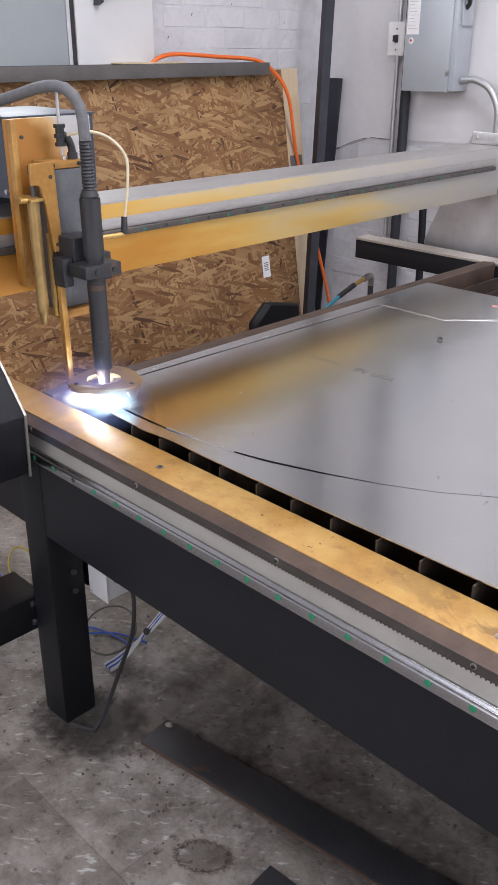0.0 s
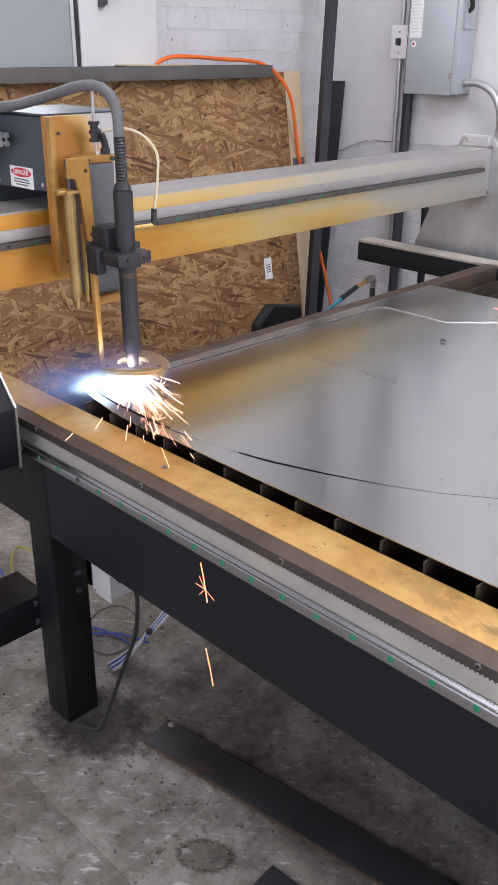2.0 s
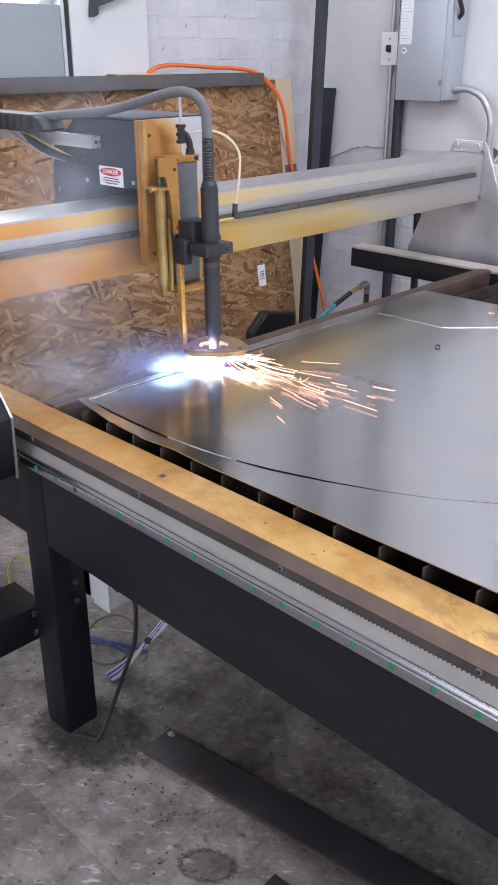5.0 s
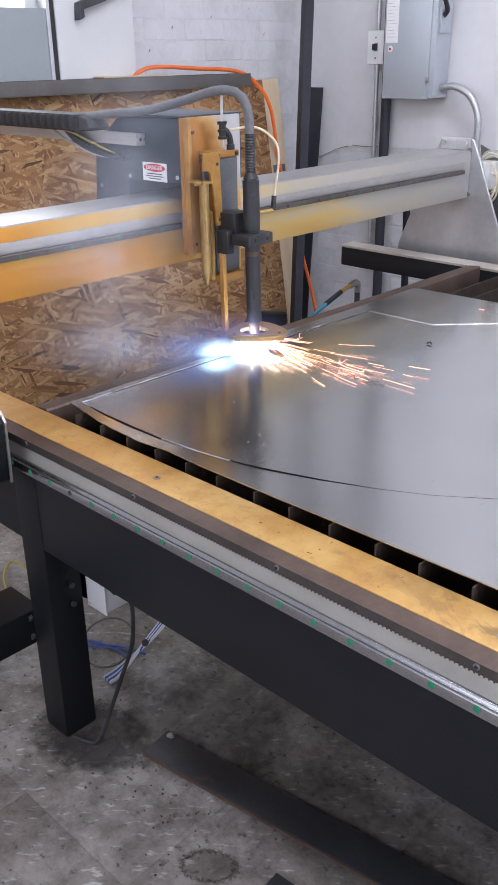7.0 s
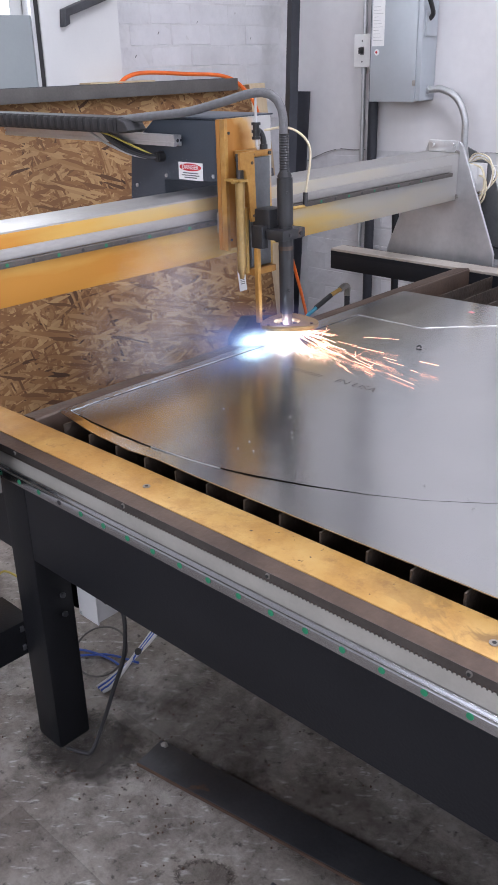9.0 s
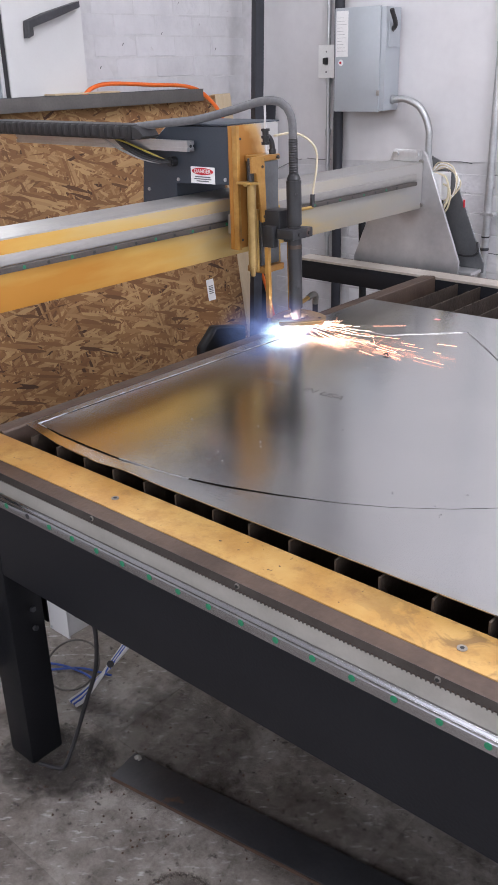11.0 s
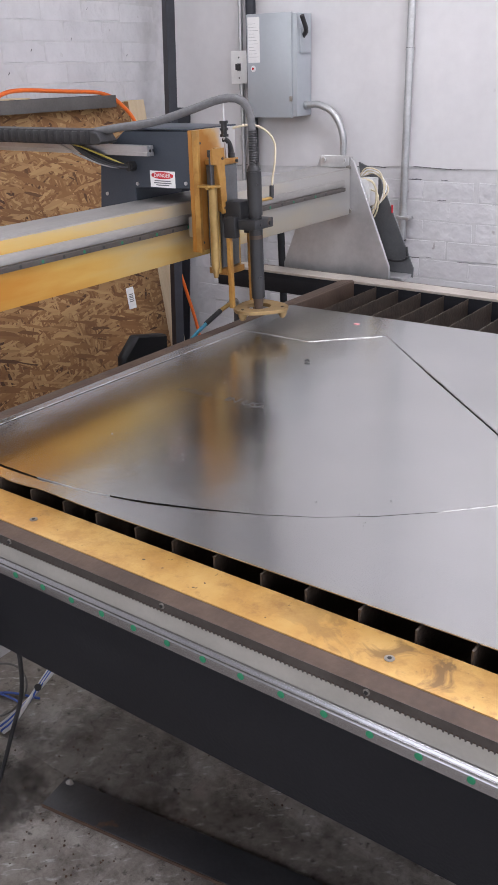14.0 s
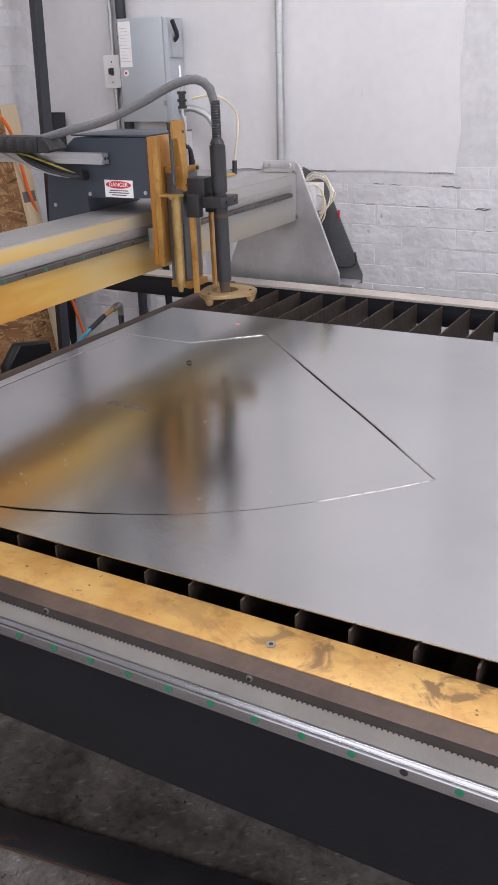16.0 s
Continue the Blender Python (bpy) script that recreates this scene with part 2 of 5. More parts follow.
def sheet_material():
    """Bare cold-rolled steel: fine rolling streaks, oil smears, faint heat stain."""
    m, t, n, p = nodes("bare_sheet_steel")
    L = t.links.new
    tc = n.new("ShaderNodeTexCoord")
    mp = n.new("ShaderNodeMapping")
    mp.inputs["Scale"].default_value = (2, 60, 1)
    L(tc.outputs["Object"], mp.inputs[0])
    n1 = n.new("ShaderNodeTexNoise")
    n1.inputs["Scale"].default_value, n1.inputs["Detail"].default_value = 6, 5
    L(mp.outputs[0], n1.inputs["Vector"])
    n2 = n.new("ShaderNodeTexNoise")
    n2.inputs["Scale"].default_value, n2.inputs["Detail"].default_value = 3.2, 6
    L(tc.outputs["Object"], n2.inputs["Vector"])
    r = n.new("ShaderNodeValToRGB")
    r.color_ramp.elements[0].position, r.color_ramp.elements[1].position = 0.25, 0.75
    r.color_ramp.elements[0].color, r.color_ramp.elements[1].color = (0.57, 0.58, 0.58, 1), (0.68, 0.685, 0.68, 1)
    L(n2.outputs[0], r.inputs[0])
    L(r.outputs[0], p.inputs["Base Color"])
    p.inputs["Metallic"].default_value = 1.0
    rr = n.new("ShaderNodeMapRange")
    rr.inputs[3].default_value, rr.inputs[4].default_value = 0.125, 0.23
    L(n2.outputs[0], rr.inputs[0])
    L(rr.outputs[0], p.inputs["Roughness"])
    b = n.new("ShaderNodeBump")
    b.inputs["Strength"].default_value, b.inputs["Distance"].default_value = 0.06, 0.002
    L(n1.outputs[0], b.inputs["Height"])
    b2 = n.new("ShaderNodeBump")
    b2.inputs["Strength"].default_value, b2.inputs["Distance"].default_value = 0.10, 0.02
    L(n2.outputs[0], b2.inputs["Height"])
    L(b.outputs[0], b2.inputs["Normal"])
    L(b2.outputs[0], p.inputs["Normal"])
    return m


M_WALL = surface("white_wall_paint", (0.61, 0.60, 0.615), (0.71, 0.70, 0.71), 0.6, scale=2.0, bump=0.12, fine=26, grain=0.1, spots=(0.52, 0.50, 0.50), spot_scale=11, spot_at=0.73)
M_BRICK = surface("painted_brick", (0.54, 0.535, 0.555), (0.67, 0.665, 0.68), 0.55, scale=5, bump=0.9, fine=15, grain=0.10, per_object=0.045, room=True, bump_dist=0.016, spots=(0.40, 0.38, 0.38), spot_scale=22, spot_at=0.71)
M_MORTAR = surface("painted_mortar", (0.52, 0.515, 0.53), (0.63, 0.625, 0.635), 0.7, scale=14, bump=0.5, fine=40, grain=0.15, room=True)
M_CEIL = surface("ceiling_paint", (0.62, 0.61, 0.60), (0.7, 0.69, 0.68), 0.8, scale=1.5)
M_TILE = tile_material()
M_GROUT = surface("dirty_joint", (0.15, 0.135, 0.12), (0.24, 0.22, 0.20), 0.8)
M_APRON = surface("charcoal_powder_coat", (0.0085, 0.0090, 0.0115), (0.014, 0.0148, 0.018), 0.42, scale=3, bump=0.12, fine=220)
M_LEG = surface("black_steel_tube", (0.006, 0.0065, 0.008), (0.011, 0.0115, 0.0135), 0.36, scale=4, bump=0.1, fine=200)
for m in (M_APRON, M_LEG):
    m.node_tree.nodes["Principled BSDF"].inputs["Specular IOR Level"].default_value = 0.24
M_GOLD = surface("dust_stained_steel", (0.30, 0.135, 0.030), (0.54, 0.34, 0.115), 0.30, 0.3, scale=11, spread=0.4, bump=0.08, fine=140, grain=0.15, c=(0.44, 0.235, 0.06), spots=(0.22, 0.12, 0.045), spot_scale=13, spot_at=0.54, spot_soft=0.22)
M_FLANGE = flange_material()
M_BROWN = surface("rusty_edge_steel", (0.046, 0.029, 0.022), (0.115, 0.078, 0.057), 0.45, 0.3, scale=12, bump=0.2, fine=150)
M_RACK = surface("gear_rack_steel", (0.085, 0.075, 0.07), (0.15, 0.135, 0.125), 0.38, 0.75, scale=10, bump=0.1, fine=200)
M_PLATE = surface("ground_steel_bar", (0.27, 0.255, 0.235), (0.40, 0.38, 0.35), 0.30, 0.8, scale=9, bump=0.03, fine=180, grain=0.06, spots=(0.25, 0.20, 0.13), spot_scale=14)
M_GROUND = surface("pale_ground_bar", (0.40, 0.385, 0.345), (0.54, 0.52, 0.475), 0.42, 0.45, scale=9, bump=0.04, fine=180, grain=0.06, spots=(0.24, 0.21, 0.13), spot_scale=12, spot_at=0.68)
M_RAIL = surface("polished_rail_steel", (0.37, 0.37, 0.38), (0.47, 0.47, 0.48), 0.18, 1.0, scale=4, bump=0.0, grain=0.02, stretch=(0.2, 1, 1), rough2=0.32)
M_GREEN = surface("green_plastic_plug", (0.012, 0.16, 0.075), (0.02, 0.23, 0.11), 0.45, scale=30, bump=0)
M_BLACK = surface("black_plastic", (0.014, 0.014, 0.016), (0.030, 0.029, 0.031), 0.42, scale=20, bump=0.1)
M_SLAT = surface("burnt_slat_steel", (0.030, 0.022, 0.018), (0.095, 0.072, 0.056), 0.55, 0.5, scale=16, bump=0.4, fine=120)
M_TRAY = surface("sooty_tray_steel", (0.010, 0.009, 0.009), (0.022, 0.02, 0.019), 0.7, scale=10)
M_SHEET = sheet_material()
M_DROSS = surface("bright_dross", (0.36, 0.36, 0.36), (0.66, 0.65, 0.64), 0.35, 0.9, scale=60, bump=0.4, fine=300)
M_BEAM = surface("brushed_beam_steel", (0.34, 0.325, 0.31), (0.46, 0.445, 0.425), 0.36, 0.7, scale=6, bump=0.06, fine=160, stretch=(1, 0.25, 1))
M_BEAMSTAIN = stained_beam_material()


def stained_plate_material():
    """Bare milled plate with a golden dust film that thins out towards its upper far corner."""
    m, t, n, p = nodes("stained_milled_plate")
    L = t.links.new
    tc = n.new("ShaderNodeTexCoord")
    sep = n.new("ShaderNodeSeparateXYZ")
    L(tc.outputs["Object"], sep.inputs[0])
    n1 = n.new("ShaderNodeTexNoise")
    n1.inputs["Scale"].default_value, n1.inputs["Detail"].default_value = 16, 6
    L(tc.outputs["Object"], n1.inputs["Vector"])
    up = n.new("ShaderNodeMath")
    up.operation = "MULTIPLY_ADD"
    up.inputs[1].default_value = 0.5
    L(sep.outputs[2], up.inputs[0])
    L(sep.outputs[1], up.inputs[2])
    ad = n.new("ShaderNodeMath")
    ad.operation = "MULTIPLY_ADD"
    ad.inputs[1].default_value = 0.10
    L(n1.outputs[0], ad.inputs[0])
    L(up.outputs[0], ad.inputs[2])
    mr = n.new("ShaderNodeMapRange")
    mr.inputs[1].default_value, mr.inputs[2].default_value = 0.655, 0.765
    L(ad.outputs[0], mr.inputs[0])
    r = n.new("ShaderNodeValToRGB")
    e = r.color_ramp.elements
    e[0].position, e[1].position = 0.2, 0.8
    e[0].color, e[1].color = (0.42, 0.19, 0.042, 1), (0.44, 0.43, 0.42, 1)
    k = e.new(0.5)
    k.color = (0.58, 0.36, 0.14, 1)
    L(mr.outputs[0], r.inputs[0])
    L(r.outputs[0], p.inputs["Base Color"])
    p.inputs["Metallic"].default_value, p.inputs["Roughness"].default_value = 0.4, 0.36
    return m


M_PLATESTAIN = stained_plate_material()
M_PALE = surface("pale_worn_steel", (0.44, 0.39, 0.34), (0.60, 0.55, 0.49), 0.4, 0.35, scale=8, bump=0.05)
M_ENDPL = surface("mill_plate_steel", (0.40, 0.40, 0.41), (0.60, 0.595, 0.60), 0.34, 0.7, scale=7, bump=0.0, grain=0.05, spread=0.4)
M_COVER = surface("blue_grey_sheet_cover", (0.040, 0.050, 0.066), (0.058, 0.070, 0.090), 0.32, 0.2, scale=4, bump=0.05, fine=220)
M_TORCH = surface("black_torch_body", (0.012, 0.0125, 0.014), (0.027, 0.027, 0.030), 0.42, scale=12, bump=0.1, spots=(0.12, 0.075, 0.05), spot_scale=9, spot_at=0.68)
M_HOSE = surface("grey_braided_hose", (0.10, 0.10, 0.105), (0.17, 0.17, 0.175), 0.6, scale=20, bump=0.4, fine=400)
M_FOOT = surface("heat_dulled_brass", (0.20, 0.125, 0.055), (0.40, 0.28, 0.13), 0.4, 0.5, scale=16, bump=0.12, fine=160, spots=(0.09, 0.06, 0.04), spot_scale=14, spot_at=0.6)
M_CYL = surface("tarnished_brass", (0.27, 0.165, 0.06), (0.42, 0.29, 0.115), 0.33, 0.6, scale=16, bump=0.06)
M_BRASS = surface("stained_brass", (0.42, 0.25, 0.07), (0.62, 0.42, 0.15), 0.3, 0.7, scale=14, bump=0.06)
M_ALU = surface("aluminium", (0.55, 0.55, 0.56), (0.70, 0.70, 0.71), 0.28, 0.9, scale=8, bump=0.04)
M_GALV = surface("galvanised_conduit", (0.42, 0.43, 0.44), (0.58, 0.59, 0.60), 0.35, 0.7, scale=18, bump=0.1)
M_PALEINK = surface("pale_print", (0.42, 0.42, 0.43), (0.5, 0.5, 0.51), 0.6, bump=0)
M_BOXPAINT = surface("grey_enamel", (0.37, 0.40, 0.43), (0.44, 0.47, 0.50), 0.28, 0.1, scale=3, bump=0.02, fine=60, grain=0.03)
M_WHITE = surface("white_laminate", (0.58, 0.58, 0.58), (0.66, 0.66, 0.65), 0.4, scale=2, bump=0.0, grain=0.03)
M_GREYP = surface("grey_green_panel", (0.26, 0.29, 0.30), (0.32, 0.35, 0.355), 0.3, scale=2, bump=0.0, grain=0.03)
M_LABEL = surface("paper_label", (0.74, 0.74, 0.74), (0.82, 0.82, 0.81), 0.5, scale=20, bump=0)
M_RED = surface("red_print", (0.50, 0.02, 0.03), (0.58, 0.03, 0.04), 0.5, bump=0)
M_PINK = surface("pink_print", (0.62, 0.16, 0.18), (0.75, 0.35, 0.36), 0.5, bump=0)
M_INK = surface("grey_print", (0.10, 0.10, 0.11), (0.16, 0.16, 0.17), 0.6, bump=0)
M_FAINT = surface("faint_marker", (0.22, 0.21, 0.21), (0.33, 0.32, 0.32), 0.25, 1.0, bump=0)
M_OSB = osb_material()
M_PINE = surface("pine_stud", (0.50, 0.38, 0.24), (0.66, 0.54, 0.37), 0.6, scale=5, bump=0.15, stretch=(6, 6, 0.6), spots=(0.30, 0.18, 0.09), spot_scale=7, spot_at=0.72)
M_DULLST = surface("dull_galvanised_steel", (0.115, 0.108, 0.102), (0.18, 0.17, 0.16), 0.45, 0.5, scale=7, bump=0.1, fine=140)
M_SLIDE = surface("grey_anodised_slide", (0.11, 0.115, 0.12), (0.17, 0.175, 0.18), 0.4, 0.5, scale=9, bump=0.06, fine=150)
M_DARKST = surface("dark_channel_steel", (0.045, 0.046, 0.052), (0.085, 0.086, 0.094), 0.4, 0.5, scale=8, bump=0.1)
M_NAVY = surface("dark_blue_grey_steel", (0.020, 0.022, 0.029), (0.040, 0.042, 0.052), 0.38, 0.3, scale=8, bump=0.1, spots=(0.075, 0.07, 0.075), spot_scale=14, spot_at=0.70)
M_MILL = surface("mill_scale_steel", (0.034, 0.036, 0.041), (0.066, 0.067, 0.073), 0.42, 0.4, scale=6, bump=0.15, spots=(0.17, 0.085, 0.035), spot_scale=10, spot_at=0.70)
M_RUST = surface("flaking_rust", (0.050, 0.032, 0.024), (0.10, 0.058, 0.037), 0.8, scale=25, bump=0.5)
M_ORANGE = surface("orange_rubber_hose", (0.72, 0.13, 0.02), (0.85, 0.18, 0.03), 0.4, scale=30, bump=0.05)
M_BLUE = surface("blue_cable", (0.03, 0.08, 0.38), (0.05, 0.12, 0.48), 0.4, scale=30, bump=0)
M_TEAL = surface("teal_air_hose", (0.04, 0.22, 0.32), (0.06, 0.28, 0.38), 0.4, scale=30, bump=0)
M_CREAM = surface("cream_cable", (0.55, 0.48, 0.33), (0.66, 0.58, 0.42), 0.5, scale=30, bump=0)
M_YELLOW = surface("yellow_cable", (0.34, 0.27, 0.05), (0.45, 0.36, 0.08), 0.5, scale=30, bump=0)
M_ARC = glow("arc_white", (0.74, 0.82, 1.0), 150)
M_EMBER = glow("ember", (1.0, 0.27, 0.14), 3.2)
M_SPARK = glow("spark", (1.0, 0.42, 0.26), 4.5)
M_HOTSPARK = glow("hot_spark", (1.0, 0.70, 0.52), 7)


# ---- mesh helpers ----
def box(x0, x1, y0, y1, z0, z1, bevel=0.0, bm=None):
    own = bmesh.new()
    bmesh.ops.create_cube(own, size=1)
    for v in own.verts:
        v.co = ((x0 + x1) / 2 + v.co.x * (x1 - x0), (y0 + y1) / 2 + v.co.y * (y1 - y0), (z0 + z1) / 2 + v.co.z * (z1 - z0))
    if bevel:
        bmesh.ops.bevel(own, geom=own.edges[:], offset=bevel, segments=2, affect="EDGES", profile=0.6)
    return join(bm, own)


def join(bm, own):
    if bm is None:
        return own
    tmp = bpy.data.meshes.new("tmp")
    own.to_mesh(tmp)
    own.free()
    bm.from_mesh(tmp)
    bpy.data.meshes.remove(tmp)
    return bm


def rod(a, b, r, r2=None, seg=20, bm=None, bevel=0.0):
    own = bmesh.new()
    a, b = Vector(a), Vector(b)
    bmesh.ops.create_cone(own, cap_ends=True, segments=seg, radius1=r, radius2=r if r2 is None else r2, depth=(b - a).length)
    if bevel:
        caps = [e for e in own.edges if abs(abs(e.verts[0].co.z) - (b - a).length / 2) < 1e-6 and abs(e.verts[0].co.z - e.verts[1].co.z) < 1e-6]
        bmesh.ops.bevel(own, geom=caps, offset=bevel, segments=2, affect="EDGES")
    rot = (b - a).to_track_quat("Z", "Y").to_matrix().to_4x4()
    bmesh.ops.transform(own, matrix=Matrix.Translation((a + b) / 2) @ rot, verts=own.verts[:])
    return join(bm, own)


def spline(points, n=12):
    p = [Vector(q) for q in points]
    p = [2 * p[0] - p[1]] + p + [2 * p[-1] - p[-2]]
    out = []
    for i in range(1, len(p) - 2):
        for k in range(n):
            t = k / n
            a, b, c, d = p[i - 1:i + 3]
            out.append(0.5 * (2 * b + (c - a) * t + (2 * a - 5 * b + 4 * c - d) * t * t + (3 * b - a - 3 * c + d) * t ** 3))
    return out + [p[-2]]


def tube(points, r, seg=10, n=10, bm=None, smooth=True, ridge=0.0):
    """A round tube along a smooth line; ridge makes it ribbed."""
    own = bmesh.new()
    line = spline(points, n) if smooth else [Vector(q) for q in points]
    rings, up = [], Vector((0.13, 0.21, 0.97))
    for i, q in enumerate(line):
        d = (line[min(i + 1, len(line) - 1)] - line[max(i - 1, 0)]).normalized()
        u = d.cross(up).normalized()
        w = d.cross(u)
        rr = r * (1 + (ridge if i % 2 else 0))
        rings.append([own.verts.new(q + rr * (math.cos(2 * math.pi * k / seg) * u + math.sin(2 * math.pi * k / seg) * w)) for k in range(seg)])
    for a, b in zip(rings, rings[1:]):
        for k in range(seg):
            own.faces.new((a[k], a[(k + 1) % seg], b[(k + 1) % seg], b[k]))
    own.faces.new(rings[0][::-1])
    own.faces.new(rings[-1])
    bmesh.ops.recalc_face_normals(own, faces=own.faces[:])
    return join(bm, own)


def prism(outline, axis, a, b, bevel=0.0, bm=None):
    """A plate: an outline in the two other axes, pushed from a to b along axis."""
    own = bmesh.new()
    place = {"x": lambda p, h: (h, p[0], p[1]), "y": lambda p, h: (p[0], h, p[1]), "z": lambda p, h: (p[0], p[1], h)}[axis]
    f = own.faces.new([own.verts.new(place(p, a)) for p in outline])
    ext = bmesh.ops.extrude_face_region(own, geom=[f])
    for v in [g for g in ext["geom"] if isinstance(g, bmesh.types.BMVert)]:
        v.co["xyz".index(axis)] = b
    bmesh.ops.recalc_face_normals(own, faces=own.faces[:])
    if bevel:
        bmesh.ops.bevel(own, geom=own.edges[:], offset=bevel, segments=1, affect="EDGES")
    return join(bm, own)


def mesh_of(name, bm, material, smooth=True):
    me = bpy.data.meshes.new(name)
    bm.to_mesh(me)
    bm.free()
    me.materials.append(material)
    if smooth:
        for f in me.polygons:
            f.use_smooth = True
        me.set_sharp_from_angle(angle=radians(35))
    return me


def part(name, bm, material, parent, label=""):
    ob = new(name, mesh_of(name, bm, material))
    ob.parent = parent
    if label:
        tagged(ob, label)
    return ob


def thing(name, label, category, at=(0, 0, 0), group=""):
    ob = new(name)
    ob.empty_display_size = 0.05
    ob.location = at
    return tagged(ob, label, category, group)


def solid(name, bm, material, label, category, group="", kind=""):
    return tagged(new(name, mesh_of(name, bm, material)), label, category, group, kind)


def repeat(ob, places):
    """Copies of a part under the same parent, sharing its mesh, moved by the given offsets."""
    for x, y, z in places:
        o = ob.copy()
        scene.collection.objects.link(o)
        o.location = ob.location + Vector((x, y, z))


def words(name, text, size, m, material, parent):
    c = bpy.data.curves.new(name, "FONT")
    c.body, c.size, c.align_x, c.align_y, c.extrude = text, size, "CENTER", "CENTER", 0.0003
    tmp = bpy.data.objects.new("tmp", c)
    me = bpy.data.meshes.new_from_object(tmp)
    bpy.data.objects.remove(tmp)
    me.materials.clear()
    me.materials.append(material)
    me.transform(m)
    ob = new(name, me)
    ob.parent = parent
    return ob


# ---- large structure ----
ROOM = dict(x0=WALL_X, x1=4.0, y0=-3.5, y1=WALL_Y, top=3.3)
R = ROOM
floor = solid("floor", box(R["x0"] - 0.2, R["x1"] + 0.2, R["y0"] - 0.2, R["y1"] + 0.2, -0.15, -0.0025), M_GROUT, "dirty grey vinyl-tiled shop floor", "floor", kind="structure")
wall_north = solid("wall_north", box(R["x0"] - 0.2, R["x1"] + 0.2, R["y1"], R["y1"] + 0.2, 0, R["top"]), M_MORTAR, "white painted brick and plaster wall", "wall", kind="structure")
wall_west = solid("wall_west", box(R["x0"] - 0.2, R["x0"], R["y0"], R["y1"], 0, R["top"]), M_MORTAR, "white painted brick wall", "wall", kind="structure")
ceiling = solid("ceiling", box(R["x0"] - 0.2, R["x1"] + 0.2, R["y0"] - 0.2, R["y1"] + 0.2, R["top"], R["top"] + 0.1), M_CEIL, "plain off-white ceiling", "ceiling", kind="structure")


def wall_with_window(name, axis, at, thick, lo, hi, w0, w1, z0, z1):
    bm = bmesh.new()
    for a, b, c, d in ((lo, w0, 0, R["top"]), (w1, hi, 0, R["top"]), (w0, w1, 0, z0), (w0, w1, z1, R["top"])):
        if axis == "y":
            box(a, b, at - thick, at, c, d, bm=bm)
        else:
            box(at, at + thick, a, b, c, d, bm=bm)
    return solid(name, bm, M_WALL, "plain white wall with a wide window opening", "wall", kind="structure")


wall_with_window("wall_south", "y", R["y0"], 0.2, R["x0"], R["x1"], -1.3, 2.5, 1.0, 2.8)
wall_with_window("wall_east", "x", R["x1"], 0.2, R["y0"], R["y1"], -1.7, 2.1, 1.1, 2.9)
part("plaster", prism([(WALL_X, 3.3), (WALL_X, 0.86), (-2.0, 0.875), (-1.86, 0.925), (-1.7, 0.93), (-1.45, 0.935), (-1.1, 0.945), (-0.92, 0.955), (-0.74, 0.950), (-0.5, 0.957), (-0.235, 0.952), (-0.222, 1.10), (-0.24, 1.3), (-0.23, 1.6), (-0.225, 3.3)],
     "y", WALL_Y - 0.004, WALL_Y), M_WALL, wall_north, "white painted plaster with a broken lower edge")

rnd = random.Random(77)
for line in (((-2.03, 0.868), (-1.93, 0.905), (-1.86, 0.926)), ((-1.84, 0.93), (-1.76, 0.928), (-1.70, 0.931)), ((-1.17, 0.942), (-1.08, 0.948), (-1.02, 0.944)), ((-0.90, 0.956), (-0.82, 0.951), (-0.74, 0.951), (-0.70, 0.953)), ((-0.33, 0.953), (-0.27, 0.955), (-0.235, 0.952))):
    pts = [(x + rnd.uniform(-0.004, 0.004), WALL_Y - 0.0036, z - 0.001 + rnd.uniform(-0.002, 0.002)) for x, z in line]
    part("crack", tube(pts, 0.0013, 6, 8, ridge=0.5), M_INK, wall_north, "dark crack along the broken plaster")
for x, z, w in ((-0.28, 0.905, 0.07), (-0.15, 0.83, 0.05), (0.02, 0.905, 0.08), (0.08, 0.755, 0.06), (-0.05, 0.755, 0.035), (0.2, 0.83, 0.06), (-1.55, 0.83, 0.05), (-1.35, 0.755, 0.04), (-1.68, 0.68, 0.05)):
    pts = [(x + w * k / 5, WALL_Y - 0.0012, z + rnd.uniform(-0.003, 0.003)) for k in range(6)]
    part("crack", tube(pts, 0.0017, 6, 6, ridge=0.7), M_INK, wall_north, "dark crack in a painted joint")
for k in range(26):
    x, z = rnd.uniform(-1.05, 0.42), 0.0755 * rnd.choice((8, 9, 10, 11, 12)) + rnd.uniform(-0.004, 0.004)
    w = rnd.uniform(0.015, 0.06)
    pts = [(x + w * q / 4, WALL_Y - 0.0014, z + rnd.uniform(-0.0015, 0.0015)) for q in range(5)]
    part("crack", tube(pts, rnd.uniform(0.0005, 0.0012), 6, 5, ridge=0.7), M_INK, wall_north, "dark crack in a painted joint")
for y, z in ((1.62, 1.32), (1.74, 1.40), (1.95, 1.44), (2.26, 1.38), (2.05, 1.55)):
    part("chip", tube([(WALL_X + 0.0016, y, z), (WALL_X + 0.0018, y + 0.004, z + 0.006), (WALL_X + 0.0016, y + 0.006, z + 0.009)], 0.0012, 6, 4, ridge=0.5), M_INK, wall_west, "small chip in the paint")
window = tagged(new("window_1"), "bright window high in the side wall", "window", kind="structure")
part("window_frame", box(WALL_X, WALL_X + 0.012, 0.02, 1.14, 1.40, 2.45, 0.002), M_WHITE, window)
part("pane", box(WALL_X + 0.0125, WALL_X + 0.016, 0.08, 1.08, 1.46, 2.39), glow("daylight_pane", (0.93, 0.95, 1.0), 5.0), window, "pane glowing with daylight")

